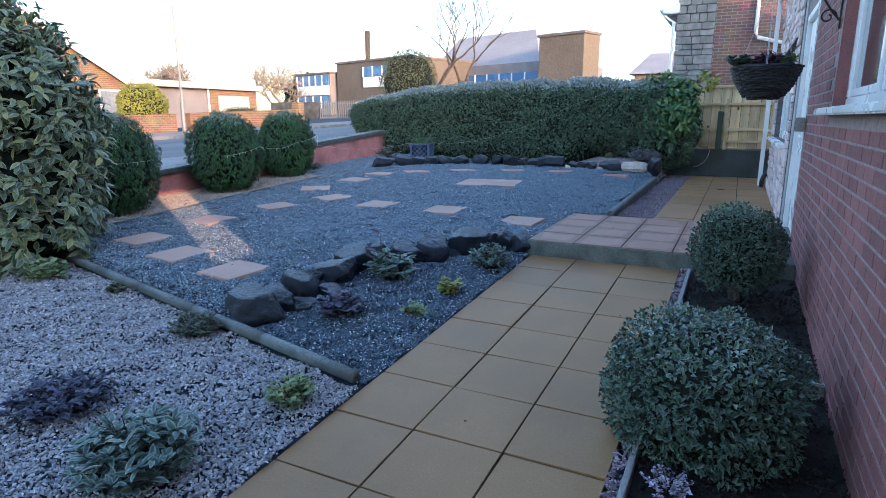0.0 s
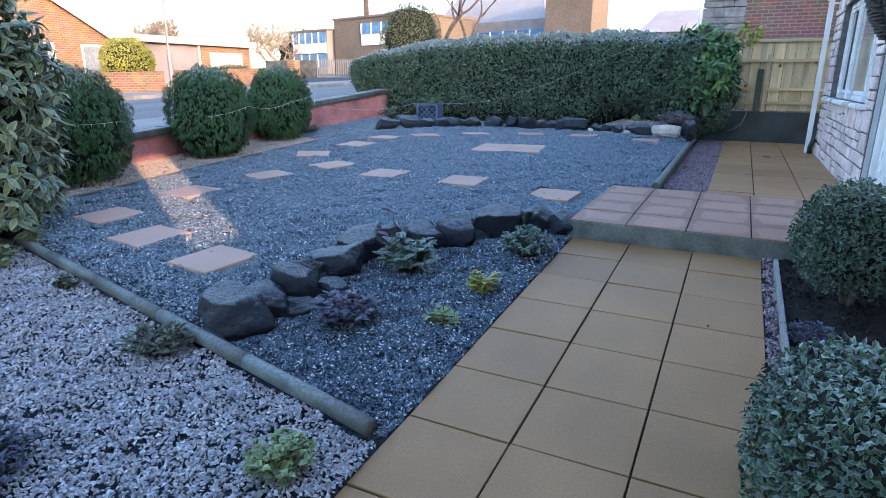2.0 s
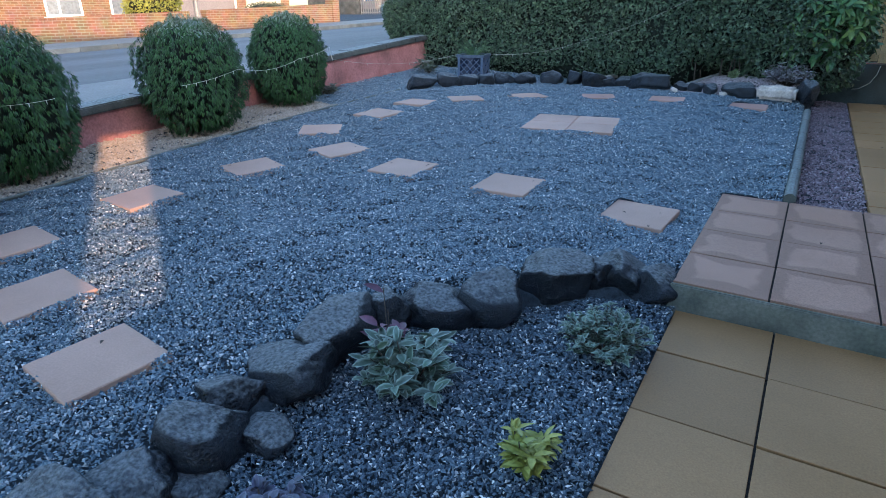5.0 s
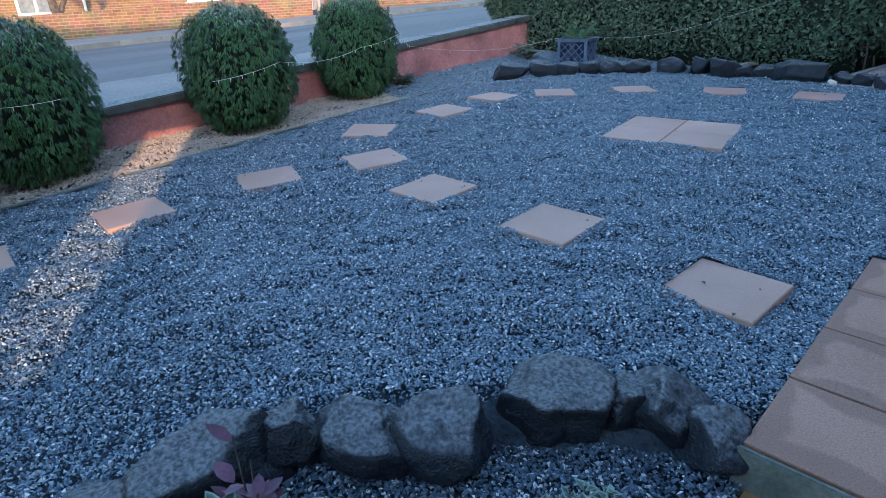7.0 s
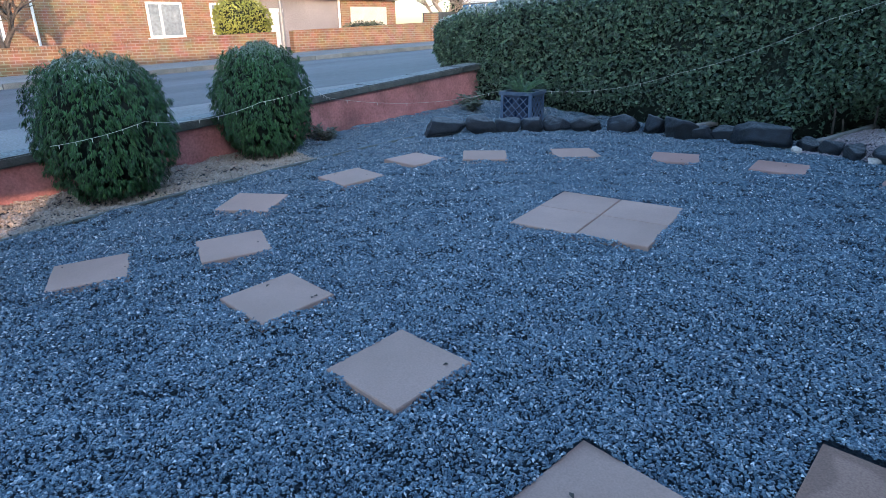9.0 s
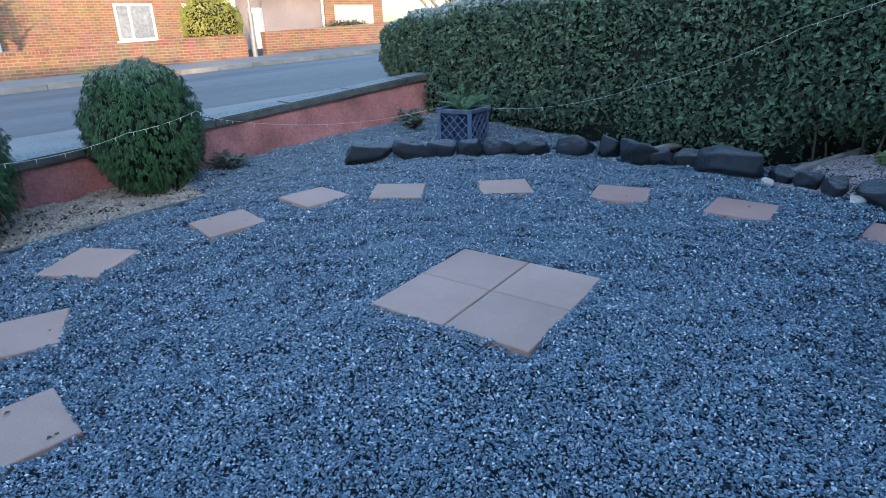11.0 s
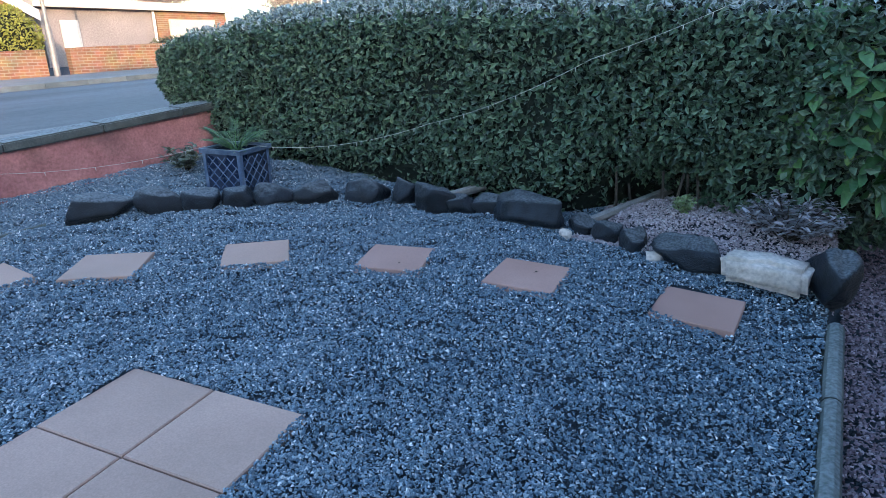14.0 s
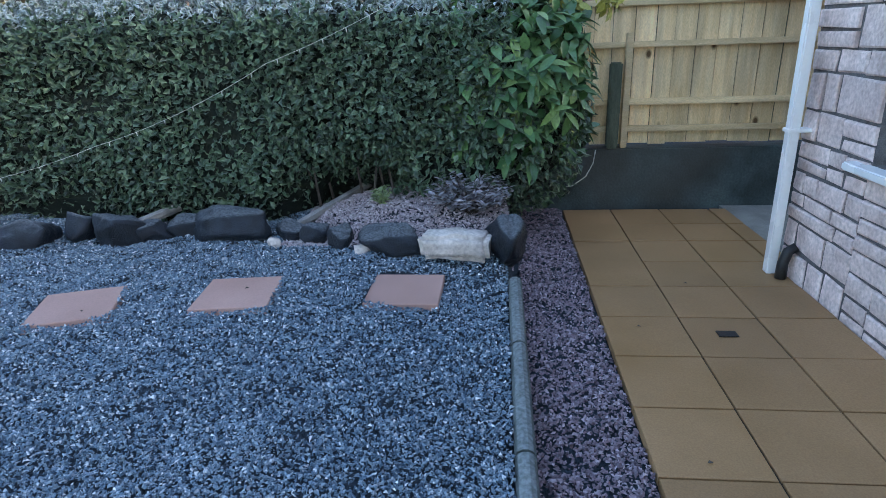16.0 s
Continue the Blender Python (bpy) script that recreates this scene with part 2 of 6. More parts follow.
# near-black colour stands in for shade deep among the leaves
M_SHADE_CORE = surf("inner_foliage", (0.006, 0.01, 0.007), (0.018, 0.026, 0.018), 12, 0.95, 1.0, 40)
M_HEDGE = surf("hedge_leaf", (0.02, 0.05, 0.03), (0.05, 0.1, 0.055), 1.2, 0.42, 0.0, 40, island=0.7, frost=0.12, hues=[(0.01, 0.03, 0.016), (0.025, 0.065, 0.03), (0.06, 0.115, 0.055), (0.015, 0.045, 0.022), (0.12, 0.18, 0.1), (0.03, 0.07, 0.035)], rim=(0.3, 0.38, 0.3), rim_amount=0.16, hue_mix=0.85)
M_HEDGE_TOP = surf("frosted_hedge_leaf", (0.06, 0.1, 0.07), (0.14, 0.19, 0.15), 1.2, 0.6, 0.0, 40, island=0.5, frost=0.75, rim=(0.55, 0.62, 0.66), rim_amount=0.6)
M_CYPRESS_TOP = surf("frosted_cypress_leaf", (0.03, 0.085, 0.025), (0.08, 0.15, 0.065), 4, 0.6, 0.0, 60, island=0.6, frost=0.5, rim=(0.5, 0.58, 0.6), rim_amount=0.3)
M_CYPRESS = surf("cypress_leaf", (0.015, 0.055, 0.015), (0.04, 0.11, 0.03), 4, 0.55, 0.0, 60, island=0.7, frost=0.08, hues=[(0.008, 0.032, 0.01), (0.022, 0.08, 0.02), (0.055, 0.15, 0.04), (0.012, 0.05, 0.014), (0.035, 0.11, 0.03)], hue_mix=0.85)
M_EUON = surf("frosted_leaf", (0.02, 0.05, 0.03), (0.045, 0.09, 0.055), 3, 0.4, 0.0, 60, island=0.6, frost=0.14, hues=[(0.01, 0.03, 0.015), (0.024, 0.06, 0.03), (0.05, 0.1, 0.055)], rim=(0.36, 0.48, 0.42), rim_amount=0.18)
M_RIMMED = surf("frost_rimmed_leaf", (0.025, 0.06, 0.038), (0.055, 0.1, 0.065), 3, 0.45, 0.0, 60, island=0.5, frost=0.12, hues=[(0.015, 0.04, 0.024), (0.03, 0.075, 0.042), (0.055, 0.11, 0.065)], rim=(0.48, 0.62, 0.56), rim_amount=0.42)
M_VARIEG = surf("yellow_margin_leaf", (0.05, 0.095, 0.055), (0.11, 0.15, 0.085), 3, 0.42, 0.0, 60, island=0.6, frost=0.22, hues=[(0.02, 0.055, 0.034), (0.05, 0.11, 0.055), (0.24, 0.26, 0.08), (0.03, 0.075, 0.04), (0.13, 0.17, 0.065)], rim=(0.5, 0.52, 0.3), rim_amount=0.42)
M_LAUREL = surf("laurel_leaf", (0.04, 0.11, 0.04), (0.08, 0.18, 0.06), 3, 0.35, 0.0, 60, island=0.4, frost=0.08, hues=[(0.02, 0.075, 0.03), (0.05, 0.14, 0.045), (0.12, 0.23, 0.075), (0.035, 0.11, 0.04), (0.2, 0.29, 0.09)])
M_YELLOWLEAF = surf("yellow_leaf", (0.2, 0.24, 0.05), (0.46, 0.42, 0.1), 3, 0.45, 0.0, 60, island=0.3)
M_PURPLE = surf("purple_leaf", (0.016, 0.015, 0.04), (0.05, 0.05, 0.105), 5, 0.5, 0.0, 60, island=0.5, frost=0.14, rim=(0.25, 0.27, 0.42), rim_amount=0.3)
M_LIME = surf("lime_leaf", (0.12, 0.2, 0.06), (0.25, 0.34, 0.13), 5, 0.5, 0.0, 60, island=0.4, frost=0.15, rim=(0.45, 0.5, 0.3), rim_amount=0.4)
M_OLIVE = surf("olive_leaf", (0.05, 0.07, 0.035), (0.1, 0.12, 0.06), 5, 0.55, 0.0, 60, island=0.5, frost=0.2)
M_GOLDEN = surf("golden_leaf", (0.14, 0.17, 0.03), (0.3, 0.32, 0.07), 2, 0.5, 0.0, 40, island=0.5)
M_HEATHER = surf("heather", (0.16, 0.15, 0.17), (0.3, 0.28, 0.31), 8, 0.8, 0.0, 60, island=0.6, frost=0.25)
M_FLOWER = surf("pale_flower", (0.4, 0.36, 0.5), (0.6, 0.56, 0.7), 8, 0.7, 0.0, 60, island=0.3)
M_PLUMLEAF = surf("plum_leaf", (0.07, 0.03, 0.055), (0.17, 0.07, 0.12), 8, 0.5, 0.0, 60, island=0.4)
M_GLAZE = surf("blue_glaze", (0.01, 0.018, 0.045), (0.02, 0.032, 0.07), 6, 0.3, 0.1, 60, frost=0.15, spec=0.6)
M_LATTICE = surf("glaze_lattice", (0.07, 0.11, 0.19), (0.13, 0.18, 0.28), 9, 0.35, 0.1, 60)
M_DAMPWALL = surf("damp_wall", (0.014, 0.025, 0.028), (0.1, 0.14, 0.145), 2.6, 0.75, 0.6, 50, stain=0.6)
M_GLAZE_RIM = surf("worn_glaze", (0.05, 0.075, 0.13), (0.12, 0.16, 0.23), 9, 0.4, 0.2, 60, frost=0.2)
M_WICKER = surf("wicker", (0.012, 0.012, 0.014), (0.04, 0.038, 0.04), 20, 0.6, 0.3, 90, island=0.5)
M_IRON = surf("black_iron", (0.012, 0.012, 0.014), (0.03, 0.03, 0.032), 15, 0.5, 0.2, 90)
M_CHAIN = surf("chain", (0.4, 0.4, 0.42), (0.55, 0.55, 0.57), 15, 0.4, 0.1, 90, metal=0.8)
M_WIRE = surf("pale_wire", (0.45, 0.45, 0.42), (0.6, 0.6, 0.56), 15, 0.6, 0.1, 90)
M_MAT = surf("black_mat", (0.012, 0.012, 0.014), (0.03, 0.03, 0.032), 30, 0.95, 0.9, 150)
M_GALV = surf("galvanised", (0.2, 0.2, 0.21), (0.28, 0.285, 0.29), 6, 0.5, 0.1, 60, metal=0.3)
M_FARPANE = surf("far_pane", (0.16, 0.19, 0.23), (0.26, 0.3, 0.34), 0.8, 0.2, 0.0, 9)
M_FARBRICK = brickish("far_brick", (0.15, 0.065, 0.032), (0.23, 0.105, 0.052), (0.26, 0.19, 0.13), axis="yz")
M_NBRICK = brickish("neighbour_brick", (0.12, 0.045, 0.04), (0.18, 0.07, 0.062), (0.2, 0.18, 0.17), axis="xz")
M_ROOF = surf("roof_tile", (0.12, 0.1, 0.095), (0.2, 0.17, 0.16), 2, 0.85, 0.4, 30, frost=0.35)
M_CLADDING = surf("grey_cladding", (0.2, 0.185, 0.2), (0.27, 0.25, 0.265), 1, 0.8, 0.1, 20)
M_BUILDING = surf("buff_brickwork", (0.12, 0.1, 0.085), (0.16, 0.135, 0.115), 0.5, 0.9, 0.2, 9)
M_ROOFLIGHT = surf("pale_roof", (0.24, 0.24, 0.27), (0.33, 0.33, 0.36), 0.4, 0.7, 0.1, 9)
M_BLUEPANEL = surf("blue_panel", (0.05, 0.15, 0.33), (0.08, 0.21, 0.42), 0.6, 0.25, 0.05, 9)
M_GARAGE_DOOR = surf("garage_door", (0.5, 0.46, 0.4), (0.6, 0.56, 0.49), 2, 0.5, 0.05, 30)

# ---- mesh helpers ----


def mesh_np(name, v, f, rim=None, smooth=False):
    """A mesh from arrays of vertices and triangles or quads."""
    me = bpy.data.meshes.new(name)
    v, f = np.asarray(v, np.float32), np.asarray(f, np.int32)
    k = f.shape[1]
    me.vertices.add(len(v))
    me.vertices.foreach_set("co", v.ravel())
    me.loops.add(f.size)
    me.loops.foreach_set("vertex_index", f.ravel())
    me.polygons.add(len(f))
    me.polygons.foreach_set("loop_start", np.arange(0, f.size, k, dtype=np.int32))
    me.polygons.foreach_set("loop_total", np.full(len(f), k, np.int32))
    if rim is not None:
        at = me.attributes.new("rim", "FLOAT", "POINT")
        at.data.foreach_set("value", np.asarray(rim, np.float32))
    me.update(calc_edges=True)
    me.validate()
    if not smooth:
        me.shade_flat()
    return me


def thing(name, at, label="", category="", group="", kind="", rz=0):
    ob = new(name)
    ob.matrix_basis = pose(*at, 0, 0, rz)
    ob.empty_display_size = 0.1
    return tagged(ob, label, category, group, kind)


def hang(name, me, material, parent=None, label="", at=None):
    """Links a mesh as one object; world coordinates unless a pose is given relative to the parent."""
    if material and not me.materials:
        me.materials.append(material)
    ob = new(name, me)
    if parent is not None:
        ob.parent = parent
        if at is None:
            ob.matrix_parent_inverse = parent_world(parent).inverted()
    if at is not None:
        ob.matrix_basis = at
    if label:
        ob["label"] = label
    return ob


def parent_world(ob):
    m = ob.matrix_basis.copy()
    while ob.parent is not None:
        m = ob.parent.matrix_basis @ ob.matrix_parent_inverse @ m
        ob = ob.parent
    return m


def bm_mesh(bm, name, smooth=False):
    bmesh.ops.recalc_face_normals(bm, faces=bm.faces)
    me = bpy.data.meshes.new(name)
    bm.to_mesh(me)
    bm.free()
    if smooth:
        for p in me.polygons:
            p.use_smooth = True
    return me


def part(name, bm, material, parent, label="", smooth=False):
    return hang(name, bm_mesh(bm, name, smooth), material, parent, label)


def box(bm, x0, x1, y0, y1, z0, z1, bevel=0.0, m=None):
    vs = bmesh.ops.create_cube(bm, size=1.0)["verts"]
    for v in vs:
        v.co = Vector((x0 + (v.co.x + 0.5) * (x1 - x0), y0 + (v.co.y + 0.5) * (y1 - y0), z0 + (v.co.z + 0.5) * (z1 - z0)))
    if bevel:
        es = list({e for v in vs for e in v.link_edges})
        r = bmesh.ops.bevel(bm, geom=es, offset=bevel, segments=2, affect="EDGES")
        vs = list({v for f in r["faces"] for v in f.verts} | {v for v in vs if v.is_valid})
    if m is not None:
        bmesh.ops.transform(bm, matrix=m, verts=vs)
    return bm


def tube(bm, pts, r0, r1=None, n=8):
    """A tapered tube along points."""
    r1 = r0 if r1 is None else r1
    rings = []
    for i, p in enumerate(pts):
        p = Vector(p)
        a, b = Vector(pts[max(0, i - 1)]), Vector(pts[min(len(pts) - 1, i + 1)])
        d = (b - a).normalized()
        s = d.orthogonal().normalized()
        t = d.cross(s)
        r = r0 + (r1 - r0) * i / max(1, len(pts) - 1)
        rings.append([bm.verts.new(p + (s * math.cos(2 * math.pi * k / n) + t * math.sin(2 * math.pi * k / n)) * r) for k in range(n)])
    for a, b in zip(rings, rings[1:]):
        best = min(range(n), key=lambda k: (a[0].co - b[k].co).length)
        for k in range(n):
            bm.faces.new((a[k], a[(k + 1) % n], b[(k + 1 + best) % n], b[(k + best) % n]))
    bm.faces.new(rings[0][::-1])
    bm.faces.new(rings[-1])
    return bm


def solid(name, dims, material, label, category, kind="", bevel=0.0, parent=None):
    bm = bmesh.new()
    box(bm, *dims, bevel)
    ob = part(name, bm, material, parent, label if parent is None else "")
    return tagged(ob, label, category, "", kind) if parent is None else ob


# ---- the lie of the land ----


def ease(a, b, v):
    t = np.clip((v - a) / (b - a), 0, 1)
    return t * t * (3 - 2 * t)


def log_y(x):
    return 2.45 + (-1.75 - x) * 0.234


def rock_x(y):
    return np.interp(y, [2.6, 3.0, 3.5, 4.0, 4.4, 4.8, 5.1, 5.4, 5.6], [-3.0, -3.0, -3.06, -3.04, -3.02, -2.75, -2.45, -2.0, -1.72])


def low(y):
    return -0.047 + 0.049 * np.clip(y, -4, 5.35)


def road_z(y):
    return 0.45 + 0.03 * np.clip(y, -30, 45)


def gz(x, y):
    x, y = np.asarray(x, float), np.asarray(y, float)
    up = 0.055 + 0.053 * np.clip(y, 0, 8.8) + (y > 8.8) * 0.045 * np.clip(y - 8.8, 0, 4) * ease(-4, -7, x)
    mound = 0.17 * ease(1.05, 0.35, np.hypot((x + 2.05) / 1.0, (y - 12.25) / 0.85))
    up = up + 0.035 * np.exp(-((x + 3.4) / 1.1) ** 2 - ((y - 8.0) / 0.6) ** 2)
    up = up + mound - 0.03 * ease(-3.2, -1.8, x) * ease(8.5, 7.5, y) - 0.1 * ease(-2.5, -1.36, x) * ease(7.5, 8.8, y) * ease(11.4, 10.9, y) - 0.055 * ease(-2.5, -1.76, x) * ease(5.55, 6.5, y) * ease(8.3, 7.2, y)
    lo = low(y)
    in_up = ease(-0.08, 0.08, rock_x(y) - x) * ease(-0.05, 0.1, y - log_y(x)) * (y < 5.6) + (y >= 5.6) * ease(-1.27, -1.35, x)
    garden = lo + (up - lo) * np.clip(in_up, 0, 1)
    side = np.where(y > 5.35, 0.31, lo)
    garden = np.where((x > -1.3) & (y > 5.35), side, garden)
    garden = np.where((x > -1.732) & (y > 5.33) & (y < 7.1), 0.2, garden)
    garden = np.where((y > 13.25) & (x > -7.6), 0.5, garden)
    street = road_z(y)
    return np.where(x < -7.62, street, garden)


def lines(dense0, dense1, step, outer):
    a = list(np.arange(dense0, dense1, step))
    return np.array(sorted(set([round(float(v), 4) for v in a + outer])))


gx = lines(-8, 1.5, 0.1, [-900, -400, -200, -100, -60, -40, -30, -24, -18.5, -16, -12, -9.6, -7.62, -7.6, -1.735, -1.73, 3, 6, 12, 30, 80, 200, 900])
gy = lines(-3, 14, 0.1, [5.328, 5.335, 7.095, 7.105, -900, -400, -100, -40, -15, -6, 16, 20, 28, 45, 60, 100, 200, 400, 900])
X, Y = np.meshgrid(gx, gy, indexing="ij")
Z = gz(X, Y) - np.where((X > -7.6) & (X < 0.5) & (Y < 13.3) & (Y > -1), 0.034, 0.012)
idx = np.arange(X.size).reshape(X.shape)
gf = np.stack([idx[:-1, :-1], idx[1:, :-1], idx[1:, 1:], idx[:-1, 1:]], -1).reshape(-1, 4)
ground = hang("ground", mesh_np("ground", np.stack([X, Y, Z], -1).reshape(-1, 3), gf, None, True), M_SLATE_BED)
tagged(ground, "dark gravelly earth sloping gently across the front garden", "ground", "", "structure")


def strip(name, x0, x1, y0, y1, lift, material, label, category, n=60):
    """A sheet along the street that follows its fall."""
    ys = np.linspace(y0, y1, n)
    v = np.array([(x, y, float(road_z(y)) + lift) for y in ys for x in (x0, x1)])
    f = np.array([(2 * i, 2 * i + 1, 2 * i + 3, 2 * i + 2) for i in range(n - 1)])
    return tagged(hang(name, mesh_np(name, v, f[:, ::-1]), material), label, category, "", "structure")


strip("road", -16, -9.6, -60, 90, 0.006, M_ROAD, "frosted grey asphalt residential road with worn patches", "road")


def slope_box(name, x0, x1, y0, y1, h, material, label, category, kind="structure", drop=0.05):
    bm = bmesh.new()
    box(bm, x0, x1, y0, y1, 0, 1)
    for v in bm.verts:
        v.co.z = float(road_z(v.co.y)) + (h if v.co.z > 0.5 else -drop)
    return tagged(part(name, bm, material, None), label, category, "", kind)


for k in range(5):
    slope_box("pavement", -9.45, -7.75, -30 + 15 * k, -15 + 15 * k, 0.1, M_PAVE, "grey pavement beside the garden wall", "pavement")
    slope_box("pavement", -18.35, -16.15, -30 + 15 * k, -15 + 15 * k, 0.1, M_PAVE, "grey pavement across the road", "pavement")
kerbs = thing("kerb", (-16, 0, 0.5), "pale concrete kerb stones along the far roadside", "kerb", "", "structure")
for k in range(60):
    bm = bmesh.new()
    y0 = -8 + k * 0.92
    box(bm, -16.14, -16.0, y0, y0 + 0.905, 0, 1, 0)
    for v in bm.verts:
        v.co.z = float(road_z(v.co.y)) + (0.115 if v.co.z > 0.5 else -0.04)
    part("kerb_stone", bm, M_KERB, kerbs)

# ---- paths ----


def slab_mesh(w, d, h, c=0.0035):
    """A paving slab with chamfered top edges, centred, top at z = 0."""
    x, y = w / 2, d / 2
    v = [(sx * x, sy * y, -h) for sx, sy in ((-1, -1), (1, -1), (1, 1), (-1, 1))]
    v += [(sx * x, sy * y, -c) for sx, sy in ((-1, -1), (1, -1), (1, 1), (-1, 1))]
    v += [(sx * (x - c), sy * (y - c), 0) for sx, sy in ((-1, -1), (1, -1), (1, 1), (-1, 1))]
    f = [(0, 3, 2, 1), (8, 9, 10, 11)]
    for b in (0, 4):
        f += [(b + i, b + (i + 1) % 4, b + 4 + (i + 1) % 4, b + 4 + i) for i in range(4)]
    return mesh_np("slab", v, f)


SLABS = []


def pave(name, x0, y0, nx, ny, px, py, zf, slope, material, label, skip=()):
    base = thing(name, (x0, y0, float(zf(y0)) - 0.05), label, "path", "", "structure")
    bm = bmesh.new()
    box(bm, x0 + 0.01, x0 + nx * px - 0.01, y0 + 0.01, y0 + ny * py - 0.01, 0, 1)
    for v in bm.verts:
        v.co.z = float(zf(v.co.y)) - (0.011 if v.co.z > 0.5 else 0.1)
    part("bedding", bm, M_SOIL, base)
    SLABS.append((base, x0, y0, nx, ny, px, py, zf, slope, material, skip))
    return base


def lay_slabs():
    rng = random.Random(4)
    for base, x0, y0, nx, ny, px, py, zf, slope, material, skip in SLABS:
        me = slab_mesh(px - 0.009, py - 0.009, 0.045, 0.002)
        for i in range(nx):
            for j in range(ny):
                if (i, j) in skip:
                    continue
                cx, cy = x0 + (i + 0.5) * px, y0 + (j + 0.5) * py
                m = pose(cx, cy, float(zf(cy)) + rng.uniform(-0.0025, 0.0025), math.degrees(math.atan(slope)) + rng.uniform(-0.25, 0.25), rng.uniform(-0.25, 0.25), rng.uniform(-0.25, 0.25))
                ob = hang("slab", me, material, base)
                ob.matrix_basis = m


path_low_cut = pave("path_lower_cut", -1.70, 4.914, 3, 1, 0.45, 0.408, low, 0.049, M_SLAB, "row of cut buff slabs before the step")
path_low = pave("path_lower", -1.70, 4.914 - 0.452 * 16, 3, 16, 0.45, 0.452, low, 0.049, M_SLAB, "buff concrete slab path, damp and slightly frosted")
platform = pave("step_platform", -1.735, 5.34, 5, 4, 0.435, 0.44, lambda y: 0.36, 0.0, M_SLAB_STEP, "raised pinkish slab step before the front door")
path_cut = pave("path_cut", -0.82, 7.11, 3, 1, 0.43, 0.225, lambda y: 0.345, 0.0, M_SLAB, "row of cut buff slabs behind the step")
path_far = pave("path_far", -0.82, 7.335, 3, 13, 0.43, 0.437, lambda y: 0.345, 0.0, M_SLAB, "buff concrete slab path along the stone wall")
path_end = pave("path_corner", 0.475, 11.705, 1, 3, 0.15, 0.437, lambda y: 0.345, 0.0, M_SLAB, "narrow cut buff slabs past the house corner")
bm = bmesh.new()
box(bm, -1.70, 0.55, 5.36, 7.09, 0.1, 0.31)
part("riser", bm, M_RISER, platform, "grey concrete riser, stained")
bm = bmesh.new()
box(bm, -1.742, 0.5, 5.315, 5.338, 0.12, 0.352, 0.006)
part("riser_face", bm, M_RISER, platform, "rough grey concrete step face")

# ---- stepping stones ----
step_me = slab_mesh(0.43, 0.43, 0.045, 0.005)
step_me_pink = slab_mesh(0.43, 0.43, 0.045, 0.005)
STEPS = [(-3.7, 3.51, -7), (-4.58, 3.7, -7), (-5.45, 3.98, -6), (-5.5, 4.92, -4), (-5.34, 5.86, -21), (-5.0, 6.62, -20), (-4.12, 6.4, -1), (-3.14, 6.38, 0),
         (-2.15, 6.31, -4), (-5.74, 7.18, 36), (-5.66, 8.11, -5), (-5.62, 8.87, 0), (-5.2, 9.41, 41), (-4.6, 10.08, 47), (-3.76, 10.52, 20), (-2.9, 10.71, 7), (-1.95, 10.88, 0)]
for x, y, rz in STEPS:
    ob = hang("stepping_stone", step_me_pink if y > 10.3 else step_me, M_STEPPING_PINK if y > 10.3 else M_STEPPING)
    ob.matrix_basis = pose(x, y, float(gz(x, y)) + 0.019, 2.2 if y < 8.8 else 0, 0, rz)
    tagged(ob, "square buff stepping slab set in blue slate gravel", "paving slab", "stepping stones in the gravel")
quad_me = slab_mesh(0.445, 0.445, 0.045, 0.005)
for i in (-1, 1):
    for j in (-1, 1):
        c = pose(-3.385, 8.45, 0, 0, 0, 10) @ Vector((i * 0.226, j * 0.226, 0))
        ob = hang("paving_slab", quad_me, M_STEPPING)
        ob.matrix_basis = pose(c.x, c.y, 0.531, 0, 0, 10)
        tagged(ob, "square buff slab, one of four laid together", "paving slab", "four slabs in the gravel")

# ---- front boundary wall ----
wall_street = thing("wall_street", (-7.5, 5, 0.3), "low pink rendered boundary wall with dark stone coping", "wall", "", "structure")


def wall_top(y):
    return 0.335 + 0.0735 * y


def sloped(name, x0, x1, y0, y1, zb, zt, material, parent, bevel=0.0):
    bm = bmesh.new()
    box(bm, x0, x1, y0, y1, 0, 1)
    for v in bm.verts:
        v.co.z = zt(v.co.y) if v.co.z > 0.5 else zb(v.co.y)
    if bevel:
        bmesh.ops.bevel(bm, geom=bm.edges[:], offset=bevel, segments=2, affect="EDGES")
    return part(name, bm, material, parent)


sloped("render_face", -7.68, -7.5, -6, 13.4, lambda y: -0.4, lambda y: wall_top(y) - 0.085, M_PINKWALL, wall_street)
for k in range(22):
    y0 = -6 + k * 0.88
    sloped("coping_stone", -7.74, -7.44, y0, y0 + 0.872, lambda y: wall_top(y) - 0.085, wall_top, M_COPING, wall_street, 0.012)

# ---- house by the path ----
HX = 0.505
SX = 0.485
house = thing("wall_house", (HX + 0.1, 5, 0), "red brick house wall with stone-clad part and white windows", "wall", "", "structure")


def wall_piece(y0, y1, z0, z1, material, x0=HX + 0.003, x1=HX + 0.3, name="masonry"):
    bm = bmesh.new()
    box(bm, x0, x1, y0, y1, z0, z1)
    return part(name, bm, material, house)


